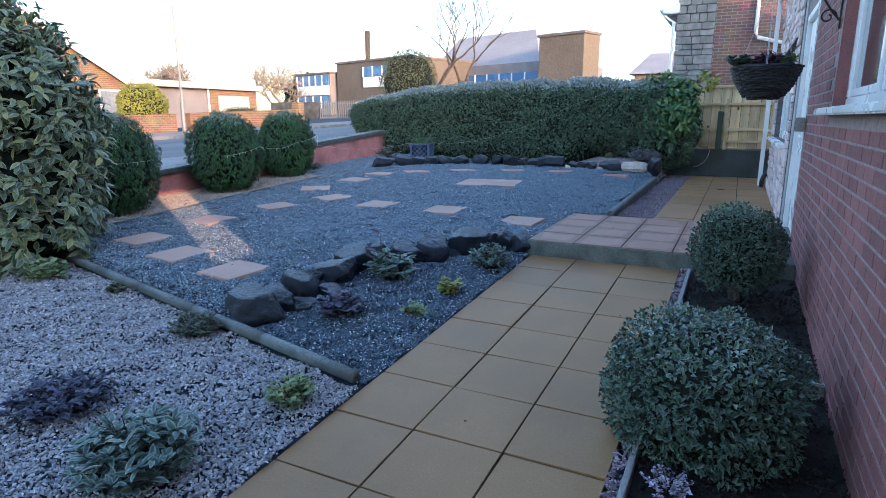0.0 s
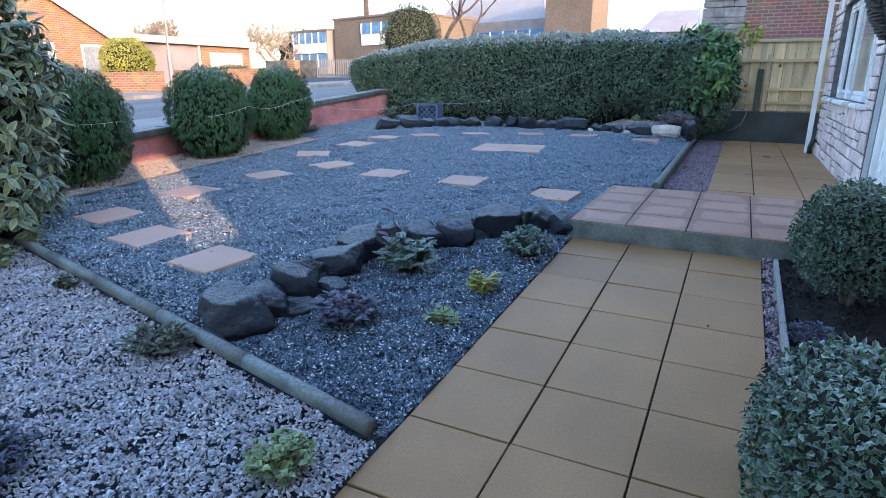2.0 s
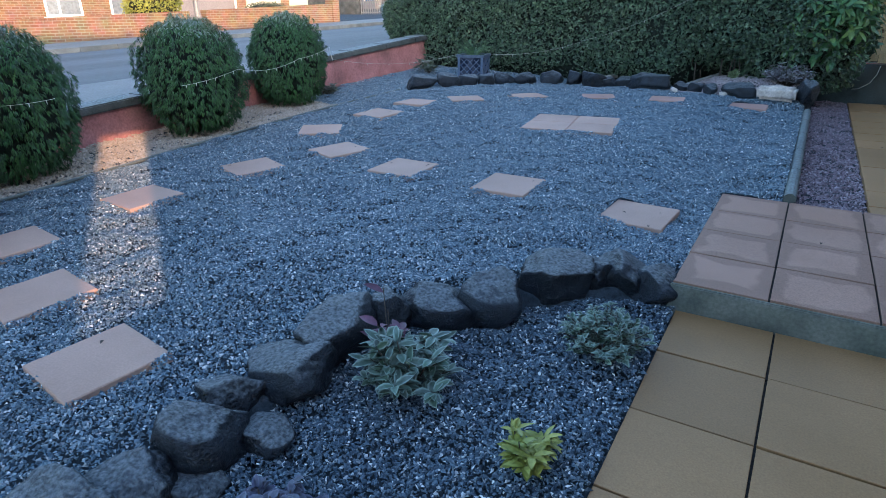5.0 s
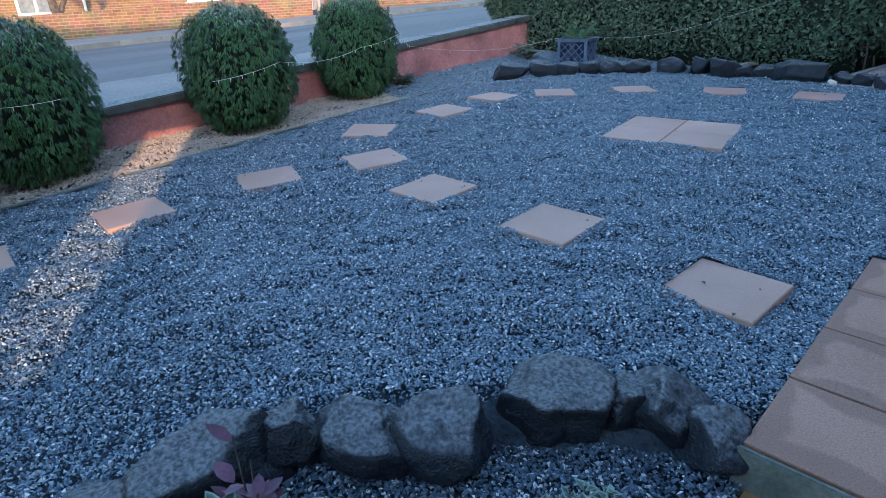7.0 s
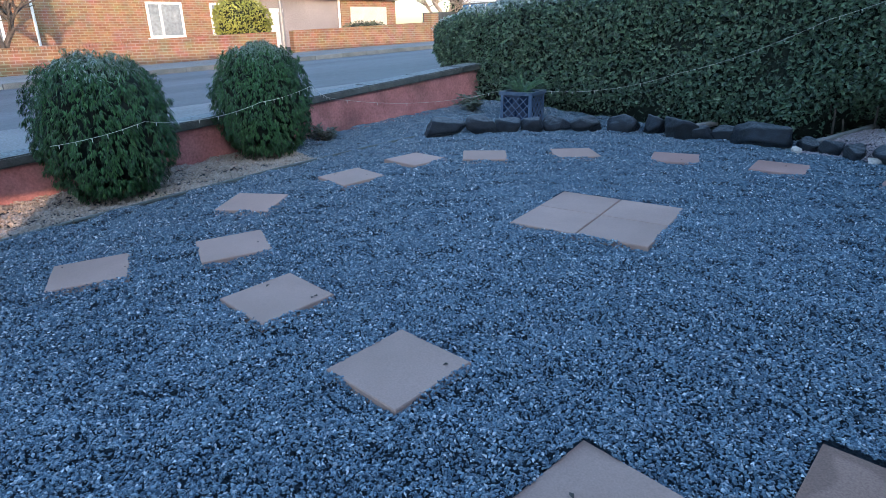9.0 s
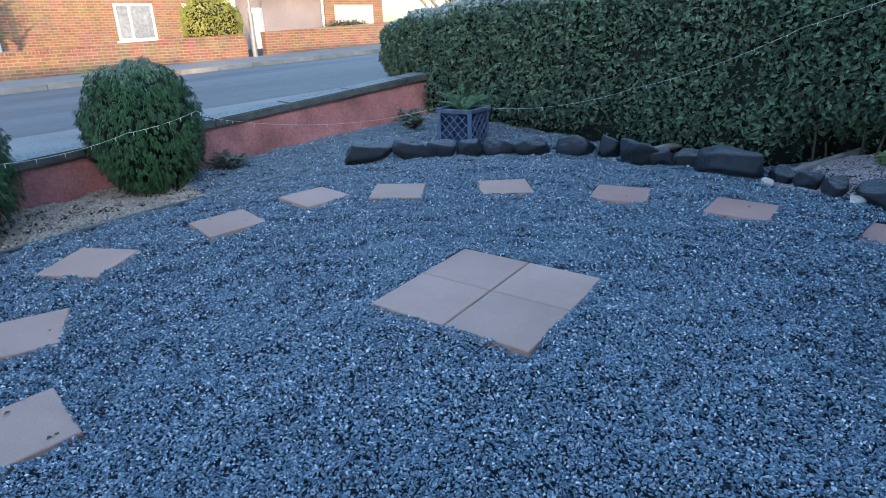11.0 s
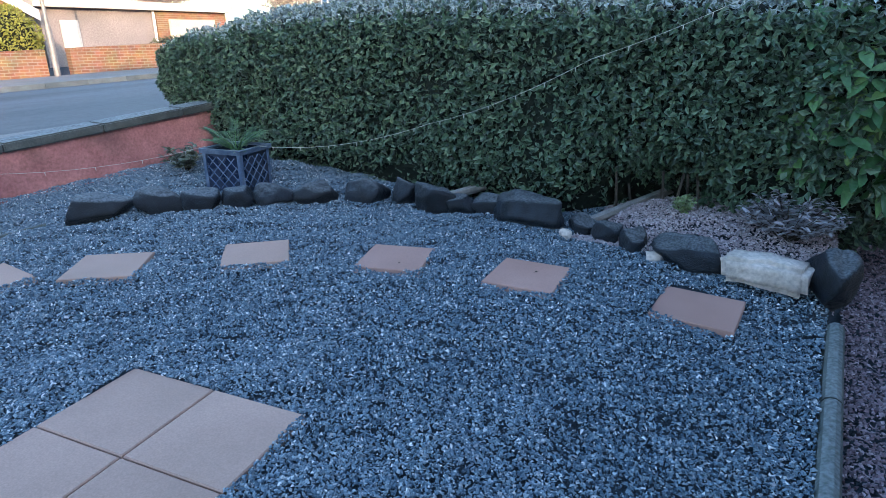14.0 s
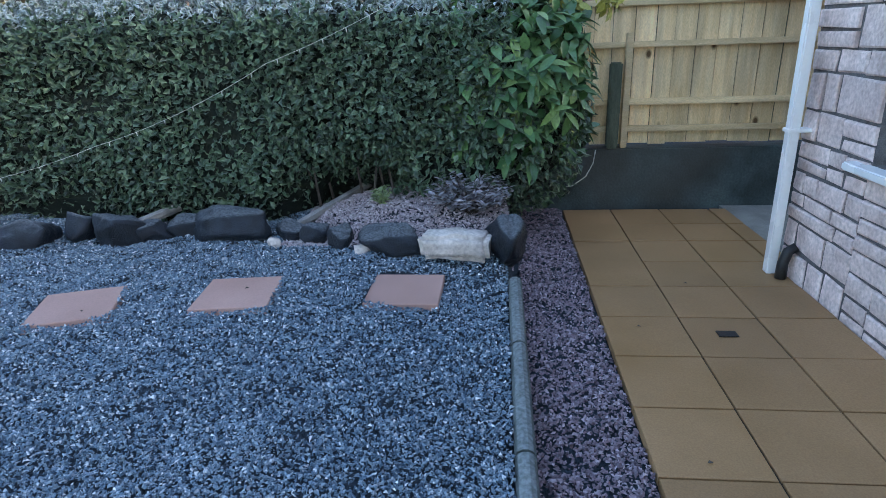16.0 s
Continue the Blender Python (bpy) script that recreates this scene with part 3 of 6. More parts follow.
W1 = (2.6, 4.55, 1.56, 2.75)
W2 = (7.95, 10.85, 1.2, 2.4)
D1 = (6.25, 7.25, 0.36, 2.5)
TOP = 3.5
wall_piece(1.35, 2.6, -0.3, TOP, M_MORTAR)
wall_piece(2.6, 4.55, -0.3, 1.56, M_MORTAR)
wall_piece(2.6, 4.55, 2.75, TOP, M_MORTAR)
wall_piece(4.55, 6.2, -0.3, TOP, M_MORTAR)
wall_piece(6.2, 7.3, -0.3, 0.34, M_CONCRETE)
wall_piece(6.2, 7.3, 2.5, TOP, M_MORTAR)
wall_piece(7.3, 7.55, -0.3, TOP, M_RENDER, HX - 0.01)
wall_piece(7.55, 7.95, -0.3, TOP, M_MORTAR_DARK, SX + 0.002)
wall_piece(7.95, 10.85, -0.3, 1.2, M_MORTAR_DARK, SX + 0.002)
wall_piece(7.95, 10.85, 2.4, TOP, M_MORTAR_DARK, SX + 0.002)
wall_piece(10.85, 11.6, -0.3, TOP, M_MORTAR_DARK, SX + 0.002)
wall_piece(11.3, 11.6, -0.3, TOP, M_MORTAR, HX + 0.3, 12.0, "return_wall")
wall_piece(1.35, 1.6, -0.3, TOP, M_MORTAR, HX + 0.3, 12.0, "return_wall")
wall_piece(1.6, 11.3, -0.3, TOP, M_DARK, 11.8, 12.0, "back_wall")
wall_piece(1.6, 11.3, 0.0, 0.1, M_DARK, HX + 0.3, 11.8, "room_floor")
# roof out of view, its ridge and depth sized to cast shade
bm = bmesh.new()
vs = [bm.verts.new(c) for c in ((0.42, 1.1, 3.5), (0.42, 11.85, 3.5), (6.3, 11.85, 5.8), (6.3, 1.1, 5.8), (12.3, 1.1, 3.5), (12.3, 11.85, 3.5))]
bm.faces.new((vs[0], vs[1], vs[2], vs[3]))
bm.faces.new((vs[3], vs[2], vs[5], vs[4]))
bm.faces.new((vs[0], vs[4], vs[5], vs[1]))
bm.faces.new((vs[0], vs[3], vs[4]))
bm.faces.new((vs[1], vs[5], vs[2]))
part("roof", bm, M_ROOF, house, "unseen pitched tiled roof, sized to shade the garden and street")
wall_piece(4.544, 4.552, 1.565, 2.75, M_BRICK, HX + 0.002, HX + 0.075, "reveal")
wall_piece(1.2, 11.7, 3.35, 3.52, M_WHITE, 0.37, 0.42, "fascia")
# unseen wall added past the house, its slot shaping a low sun beam
side = thing("beam_mask_wall", (0.7, 0, 0), "unseen added brick wall whose narrow slot shapes the sun beam", "wall", "", "structure")
for d in ((0.56, 0.8, -14, 0.54, -0.5, 4.6), (0.56, 0.8, 0.54, 1.34, -0.5, 1.12), (0.56, 0.8, 0.54, 1.34, 1.97, 4.6), (0.56, 0.8, 1.16, 1.34, 1.12, 1.97)):
    bm = bmesh.new()
    box(bm, *d)
    part("masonry", bm, M_NBRICK, side)


def window(name, y0, y1, z0, z1, label, mullions, sill_over=0.12, curtain=True, HX=HX):
    w = thing(name, (HX, y0, z0), label, "window", "", "structure")
    xf0, xf1 = HX + 0.07, HX + 0.14
    t = 0.06
    ys = [y0] + list(mullions) + [y1]
    for d in ((y0, y1, z0, z0 + t), (y0, y1, z1 - t, z1)):
        bm = bmesh.new()
        box(bm, xf0, xf1, *d, 0.006)
        part("window_frame", bm, M_WHITE, w)
    for i, yy in enumerate(ys):
        c = min(max(yy, y0 + t / 2), y1 - t / 2)
        bm = bmesh.new()
        box(bm, xf0, xf1, c - t / 2, c + t / 2, z0 + t, z1 - t, 0.006)
        part("window_frame", bm, M_WHITE, w)
    for a, b in zip(ys, ys[1:]):
        bm = bmesh.new()
        s0, s1 = a + 0.05, b - 0.05
        for d in ((s0, s1, z0 + 0.065, z0 + 0.11), (s0, s1, z1 - 0.11, z1 - 0.065), (s0, s0 + 0.045, z0 + 0.11, z1 - 0.11), (s1 - 0.045, s1, z0 + 0.11, z1 - 0.11)):
            box(bm, xf0 + 0.012, xf1 - 0.01, *d, 0.004)
        part("casement", bm, M_WHITE, w)
        bm = bmesh.new()
        box(bm, xf0 + 0.03, xf0 + 0.038, s0 + 0.045, s1 - 0.045, z0 + 0.11, z1 - 0.11)
        p = part("pane", bm, M_GLASS, w)
        p.visible_shadow = False
    bm = bmesh.new()
    box(bm, HX - 0.085, HX + 0.1, y0 - sill_over, y1 + sill_over, z0 - 0.045, z0 - 0.002, 0.008)
    part("window_sill", bm, M_WHITE, w, "white sill with a rounded nose")
    if curtain:
        bm = bmesh.new()
        n = 60
        row = [[bm.verts.new((HX + 0.24 + 0.02 * math.sin(i * 1.3), y0 + (y1 - y0) * i / n, z)) for i in range(n + 1)] for z in (z0, z1)]
        for i in range(n):
            bm.faces.new((row[0][i], row[0][i + 1], row[1][i + 1], row[1][i]))
        part("net_curtain", bm, M_CURTAIN, w, "pale net curtain behind the glass")
    return w


window("window_1", *W1, "white plastic window in the brick wall", (3.6,))
window("window_2", *W2, "white plastic casement window in the stone wall", (8.7, 10.1), HX=SX)
door = thing("door_1", (HX, D1[0], D1[2]), "white plastic front door with side frame, closed", "door", "", "structure")
for d in ((HX + 0.0, HX + 0.12, 6.2, 6.27, 0.345, 2.5), (HX + 0.0, HX + 0.12, 7.23, 7.3, 0.345, 2.5), (HX, HX + 0.12, 6.27, 7.23, 2.43, 2.5)):
    bm = bmesh.new()
    box(bm, *d, 0.008)
    part("door_frame", bm, M_WHITE, door)
bm = bmesh.new()
box(bm, HX + 0.04, HX + 0.1, 6.28, 7.22, 0.37, 2.42, 0.01)
part("leaf", bm, M_WHITE, door)
for z0, z1 in ((0.5, 1.2), (1.3, 2.3)):
    bm = bmesh.new()
    box(bm, HX + 0.028, HX + 0.045, 6.42, 7.08, z0, z1, 0.012)
    part("panel", bm, M_WHITE, door)
bm = bmesh.new()
tube(bm, [(HX + 0.04, 6.36, 1.38), (HX - 0.015, 6.36, 1.38), (HX - 0.015, 6.48, 1.38)], 0.011)
part("handle", bm, M_CHAIN, door, "metal lever handle")
bm = bmesh.new()
box(bm, HX - 0.09, HX - 0.002, 6.05, 6.16, 1.38, 1.5, 0.01)
letter = part("doorbell_box", bm, M_GALV, None)
tagged(letter, "small grey box fixed to the brick beside the door", "wall box")

# rainwater pipe at the stone corner
pipe = thing("downpipe", (0.38, 11.5, 0.348), "white square plastic downpipe at the stone corner", "downpipe")
bm = bmesh.new()
box(bm, 0.345, 0.41, 11.47, 11.535, 0.348, 3.4, 0.008)
part("pipe", bm, M_WHITE, pipe)
for z in (1.28, 2.5):
    bm = bmesh.new()
    box(bm, 0.335, 0.48, 11.46, 11.545, z - 0.012, z + 0.012, 0.004)
    part("clip", bm, M_WHITE, pipe)
bm = bmesh.new()
tube(bm, [(0.405, 11.4, 0.35), (0.405, 11.4, 0.45), (0.425, 11.4, 0.53), (0.47, 11.4, 0.56)], 0.035, 0.03, 10)
tagged(part("drain_pipe", bm, M_IRON, None, "", True), "short black drain pipe at the wall foot", "drain pipe")
# small dark block added for an irregular clump on the slab
drain = solid("drain_cover", (-0.24, -0.14, 10.6, 10.66, 0.346, 0.352), M_IRON, "small dark leaf-shaped mark lying on the slab", "debris")
mat_ = thing("doormat", (0.25, 6.3, 0.36), "black rubber doormat on the step", "doormat")
bm = bmesh.new()
box(bm, 0.0, 0.5, 6.3, 7.0, 0.363, 0.375, 0.004)
part("mat", bm, M_MAT, mat_)
bm = bmesh.new()
for k in range(12):
    box(bm, 0.03, 0.47, 6.34 + k * 0.054, 6.36 + k * 0.054, 0.375, 0.38)
part("ribs", bm, M_MAT, mat_)

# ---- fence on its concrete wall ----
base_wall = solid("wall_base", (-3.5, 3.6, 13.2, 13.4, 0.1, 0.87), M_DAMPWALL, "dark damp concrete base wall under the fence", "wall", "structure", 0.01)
yard = solid("yard_slab", (0.63, 3.0, 11.62, 13.19, 0.2, 0.325), M_CONCRETE, "pale concrete yard beside the house corner", "concrete", "structure")
fence = thing("fence", (0.5, 13.3, 0.87), "new pine feather-edge fence panels on a low wall", "fence")
rng = random.Random(7)
x, odd = -1.9, False
while x < 3.4:
    w = rng.uniform(0.15, 0.19)
    bm = bmesh.new()
    oy = 0.0 if odd else 0.014
    odd = not odd
    box(bm, x, x + w, 13.335 + oy * 0.4, 13.347 + oy * 0.4, 0.9 + rng.uniform(-0.02, 0.012), 2.12, 0, None)
    part("board", bm, M_FENCE, fence)
    x += w + rng.uniform(0.004, 0.01)
# dark panel added behind the boards so the gaps read as shade
bm = bmesh.new()
box(bm, -1.9, 3.4, 13.358, 13.37, 0.9, 2.1)
part("back_board", bm, M_POST, fence, "added dark panel standing in for shade between the boards")
for z, h in ((1.03, 0.05), (1.27, 0.055), (1.76, 0.05), (2.1, 0.05)):
    bm = bmesh.new()
    box(bm, -1.9, 3.4, 13.27 if z < 2 else 13.28, 13.333 if z < 2 else 13.37, z - h / 2, z + h / 2 + (0.005 if z > 2 else 0), 0.006)
    part("rail", bm, M_RAIL, fence)
bm = bmesh.new()
box(bm, -0.3, -0.245, 13.2, 13.268, 0.872, 1.86, 0.006)
part("upright", bm, M_RAIL, fence, "sawn timber upright")
bm = bmesh.new()
box(bm, -0.43, -0.33, 13.16, 13.26, 0.872, 1.62, 0.012)
part("post", bm, M_POST, fence, "weathered green-grey post")

# ---- edging ----


def edging(name, pts, r, label, material=M_EDGING, step=0.9, lift=0.0):
    rows = thing(name, (*pts[0], float(gz(*pts[0]))), label, "edging", "", "structure")
    for (xa, ya), (xb, yb) in zip(pts, pts[1:]):
        n = max(1, round(math.hypot(xb - xa, yb - ya) / step))
        for k in range(n):
            a, b = (k + 0.006) / n, (k + 0.994) / n
            p = [(xa + (xb - xa) * s, ya + (yb - ya) * s) for s in (a, (a + b) / 2, b)]
            bm = bmesh.new()
            tube(bm, [(q[0], q[1], float(low(q[1]) if name == "log_edging" else gz(*q)) + lift) for q in p], r, r, 12)
            part("length", bm, material, rows, "", True)
    return rows


edging("log_edging", [(-1.75, 2.45), (-5.9, 3.42)], 0.038, "round grey concrete edging dividing two gravels", lift=0.05)
path_edge = thing("path_edging", (-1.29, 7.1, 0.5), "rounded grey concrete edging beside plum gravel", "edging", "", "structure")
for k in range(5):
    y0 = 7.12 + k * 0.8
    bm = bmesh.new()
    ez = 0.372 + 0.012 * k
    tube(bm, [(-1.3, y0 + 0.005, ez), (-1.3, y0 + 0.4, ez + 0.007), (-1.3, y0 + 0.792, ez + 0.012)], 0.042, 0.042, 12)
    box(bm, -1.338, -1.262, y0 + 0.006, y0 + 0.79, 0.25, ez)
    part("length", bm, M_EDGING, path_edge)
left_edge = thing("strip_edging", (-6.45, 4, 0.3), "thin concrete edging along the pale border strip", "edging", "", "structure")
ye = np.array([3.45, 4.3, 5.2, 6.1, 7.0, 7.9, 8.8, 9.6])
xe = np.array([-6.35, -6.45, -6.45, -6.5, -6.5, -6.5, -6.45, -6.4])
for i in range(len(ye) - 1):
    bm = bmesh.new()
    pts = [(xe[i] + (xe[i + 1] - xe[i]) * s, ye[i] + (ye[i + 1] - ye[i]) * s) for s in (0.005, 0.5, 0.995)]
    tube(bm, [(a, b, float(gz(a, b)) + 0.01) for a, b in pts], 0.015, 0.015, 8)
    part("length", bm, M_EDGING, left_edge)
bed_edge = thing("bed_edging", (-0.27, 2, 0), "thin grey timber edging of the shrub bed", "edging", "", "structure")
for k in range(5):
    y0 = -0.2 + 1.08 * k
    bm = bmesh.new()
    box(bm, -0.285, -0.258, y0, y0 + 1.07, -0.05, 0.06, 0.004)
    for v in bm.verts:
        v.co.z += float(low(v.co.y))
    part("board", bm, M_TIMBER, bed_edge)
cross = thing("bed_board", (0.1, 3.28, 0.12), "short timber board closing the shrub bed", "timber edging")
bm = bmesh.new()
box(bm, -0.25, 0.5, 3.26, 3.3, 0.05, 0.2, 0.006)
part("board", bm, M_TIMBER, cross)
tim = thing("timber_rail", (-2.8, 12.0, 0.5), "weathered grey timber holding the pink gravel mound", "timber edging")
bm = bmesh.new()
tube(bm, [(-2.95, 11.75, 0.57), (-2.65, 12.4, 0.66), (-2.48, 12.8, 0.71)], 0.036, 0.036, 8)
part("log", bm, M_TIMBER, tim)
tim2 = thing("timber_rail", (-4.1, 11.8, 0.53), "short weathered log end behind the rocks", "timber edging")
bm = bmesh.new()
tube(bm, [(-4.2, 11.72, 0.6), (-3.98, 12.1, 0.66), (-3.8, 12.4, 0.7)], 0.04, 0.04, 8)
part("log", bm, M_TIMBER, tim2)

# ---- rocks ----


def rock_mesh(seed, sx, sy, sz):
    """A weathered boulder: a few broad cut faces with worn, rounded arrises."""
    rng = random.Random(seed)
    bm = bmesh.new()
    bmesh.ops.create_icosphere(bm, subdivisions=5 if seed < 200 else 4, radius=1.0)
    planes = []
    for k in range(13):
        d = Vector((rng.gauss(0, 1), rng.gauss(0, 1), rng.gauss(0, 0.7))).normalized()
        planes.append((d, rng.uniform(0.6, 0.9)))
    planes.append((Vector((rng.uniform(-0.3, 0.6), rng.uniform(-0.6, 0.3), 1)).normalized(), rng.uniform(0.55, 0.8)))
    off = Vector((rng.uniform(0, 50), rng.uniform(0, 50), rng.uniform(0, 50)))
    for v in bm.verts:
        d = v.co.normalized()
        total = 1.1 ** -44
        for pn, h in planes:
            c = d.dot(pn)
            if c > 0.02:
                total += (c / h) ** 44
        r = total ** (-1 / 44)
        r *= 1 + 0.1 * noise.noise(d * 1.7 + off) + 0.04 * noise.noise(d * 6 + off) + 0.03 * abs(noise.noise(d * 11 + off)) + 0.015 * noise.noise(d * 23 + off)
        v.co = Vector((d.x * r * sx, d.y * r * sy, d.z * r * sz))
    return bm_mesh(bm, "rock", True)


def rock(x, y, z, sx, sy, sz, rz, seed, material=M_ROCK, label="rough dark grey boulder dusted with frost edging the gravel", group="rocks along the gravel edge", tilt=0):
    ob = hang("rock", rock_mesh(seed, sx, sy, sz), material)
    ob.matrix_basis = pose(x, y, z, tilt, tilt * 0.5, rz)
    return tagged(ob, label, "rock", group)


NEAR = [(-2.99, 2.96, 0.2, 0.16, 0.2, 20), (-2.97, 3.18, 0.18, 0.14, 0.16, 40), (-2.95, 3.43, 0.16, 0.12, 0.19, 70), (-3.07, 3.66, 0.15, 0.12, 0.16, 20),
        (-2.97, 3.9, 0.21, 0.17, 0.18, 35), (-2.98, 4.25, 0.29, 0.15, 0.2, 82), (-2.87, 4.47, 0.1, 0.09, 0.2, 10), (-2.73, 4.64, 0.19, 0.13, 0.18, 25), (-2.5, 4.85, 0.18, 0.15, 0.2, 15),
        (-2.28, 5.17, 0.19, 0.15, 0.2, 30), (-2.12, 5.33, 0.12, 0.11, 0.18, 0), (-1.99, 5.39, 0.13, 0.13, 0.19, 40), (-1.83, 5.37, 0.12, 0.11, 0.17, -30),
        (-2.84, 3.3, 0.13, 0.1, 0.09, 60), (-2.82, 3.62, 0.12, 0.1, 0.1, 80)]
for i, (x, y, sx, sy, sz, rz) in enumerate(NEAR):
    rock(x, y, float(low(y)) + sz * (0.46 if i < 13 else 0.3), sx * 1.14, sy * 1.14, sz * 0.8, rz, 100 + i, label="rough dark grey boulder dusted with frost beside the planting bed", group="rocks round the planting bed")
# dark strip added under the boulders, standing in for shade below their overhang
bank = bmesh.new()
rows = []
for k in range(40):
    yy = 2.72 + k * 2.72 / 39
    xx = float(rock_x(yy))
    zz = float(low(yy))
    dx, dy = (1, 0) if yy < 4.5 else (0.75, -0.66)
    rows.append([bank.verts.new((xx + dx * o, yy + dy * o, zz + h)) for o, h in ((-0.1, 0.0), (-0.06, 0.06), (0.02, 0.08), (0.1, 0.05), (0.15, -0.02))])
for p_, q_ in zip(rows, rows[1:]):
    for k in range(4):
        bank.faces.new((p_[k], p_[k + 1], q_[k + 1], q_[k]))
tagged(part("earth_bank", bank, M_SLATE_BED, None, "", True), "dark bank added beneath the boulders for their undercut shade", "earth bank", "", "structure")
FAR = [(-6.22, 9.92, 0.27, 0.15, 0.14, 60), (-6.0, 10.3, 0.19, 0.14, 0.14, 50), (-5.78, 10.55, 0.17, 0.13, 0.14, 40), (-5.58, 10.76, 0.13, 0.12, 0.13, 45), (-5.4, 10.96, 0.15, 0.13, 0.14, 50),
       (-5.16, 11.22, 0.2, 0.14, 0.14, 40), (-4.82, 11.5, 0.24, 0.16, 0.17, 35), (-4.52, 11.68, 0.15, 0.13, 0.15, 20), (-4.22, 11.62, 0.2, 0.16, 0.19, 10), (-3.98, 11.7, 0.13, 0.12, 0.13, 0),
       (-3.76, 11.8, 0.17, 0.12, 0.11, 10), (-3.36, 11.73, 0.33, 0.19, 0.18, -5), (-2.92, 11.72, 0.14, 0.12, 0.09, 0), (-2.7, 11.62, 0.11, 0.1, 0.12, 30), (-2.5, 11.55, 0.12, 0.1, 0.11, 0),
       (-2.1, 11.42, 0.24, 0.14, 0.14, -8), (-1.36, 11.36, 0.12, 0.28, 0.2, 10)]
for i, (x, y, sx, sy, sz, rz) in enumerate(FAR):
    rock(x, y, float(gz(x, min(y, 11.4))) + sz * 0.5, sx * 1.06, sy, sz, rz, 200 + i)
bm = bmesh.new()
box(bm, -0.225, 0.225, -0.1, 0.1, -0.09, 0.085, 0.03)
bmesh.ops.subdivide_edges(bm, edges=bm.edges[:], cuts=3, use_grid_fill=True)
for v in bm.verts:
    v.co += Vector((noise.noise(v.co * 9), noise.noise(v.co * 9 + Vector((5, 0, 0))), noise.noise(v.co * 9 + Vector((9, 0, 0))))) * 0.022
ob = hang("stone_block", bm_mesh(bm, "stone_block", True), M_ROCK_WHITE)
ob.matrix_basis = pose(-1.68, 11.3, 0.62, 0, 0, -4)
tagged(ob, "long pale cream stone block among dark boulders", "rock", "rocks along the gravel edge")
for i, (x, y) in enumerate(((-2.98, 11.52), (-2.32, 11.38))):
    rock(x, y, 0.56, 0.06, 0.05, 0.045, i * 40, 300 + i, M_ROCK_WHITE, "small white pebble between dark boulders")

# ---- foliage ----


def unit(v):
    return v / np.maximum(np.linalg.norm(v, axis=1, keepdims=True), 1e-6)


def leaf_mesh(name, P, D, N, L, W, fold=0.25, curl=0.15):
    """Leaves with a midrib: base, two sides, tip and centre; P roots, D directions, N upper sides."""
    D = unit(D)
    S = unit(np.cross(N, D))
    U = np.cross(D, S)
    L, W = L[:, None], W[:, None]
    base, tip = P, P + D * L - U * L * curl
    mid = P + D * L * 0.5
    a, b = mid + S * W / 2 + U * W * fold, mid - S * W / 2 + U * W * fold
    V = np.stack([base, a, tip, b, mid], 1).reshape(-1, 3)
    k = np.arange(len(P))[:, None, None] * 5
    F = (k + np.array([[0, 4, 1], [1, 4, 2], [2, 4, 3], [3, 4, 0]])[None]).reshape(-1, 3)
    rim = np.tile([0.9, 1, 1, 1, 0], len(P))
    return mesh_np(name, V, F, rim)


def broad_leaf_mesh(name, P, D, N, L, W, fold=0.16, curl=0.22):
    """Larger leaves with a rounded outline: midrib and two edges in four steps, arching towards the tip."""
    D = unit(D)
    S = unit(np.cross(N, D))
    U = np.cross(D, S)
    L, W = L[:, None], W[:, None]
    cols, rim = [P], [0.2]
    for f, w in ((0.22, 0.72), (0.5, 1.0), (0.78, 0.66)):
        mid = P + D * L * f - U * L * curl * f * f
        cols += [mid + S * W * w / 2 + U * W * fold * w, mid, mid - S * W * w / 2 + U * W * fold * w]
        rim += [1, 0, 1]
    cols.append(P + D * L - U * L * curl)
    rim.append(1)
    V = np.stack(cols, 1).reshape(-1, 3)
    tri = [(0, 2, 1), (0, 3, 2)]
    for b in (1, 4):
        tri += [(b, b + 1, b + 4), (b, b + 4, b + 3), (b + 1, b + 2, b + 5), (b + 1, b + 5, b + 4)]
    tri += [(7, 8, 10), (8, 9, 10)]
    F = (np.arange(len(P))[:, None, None] * 11 + np.array(tri)[None]).reshape(-1, 3)
    return mesh_np(name, V, F, np.tile(rim, len(P)), True)


def lumps(dirs, seed, scale=2.5):
    off = Vector((seed * 3.1, seed * 1.7, seed * 0.9))
    return np.array([noise.noise(Vector(d) * scale + off) + 0.5 * noise.noise(Vector(d) * scale * 2.3 + off) for d in dirs])


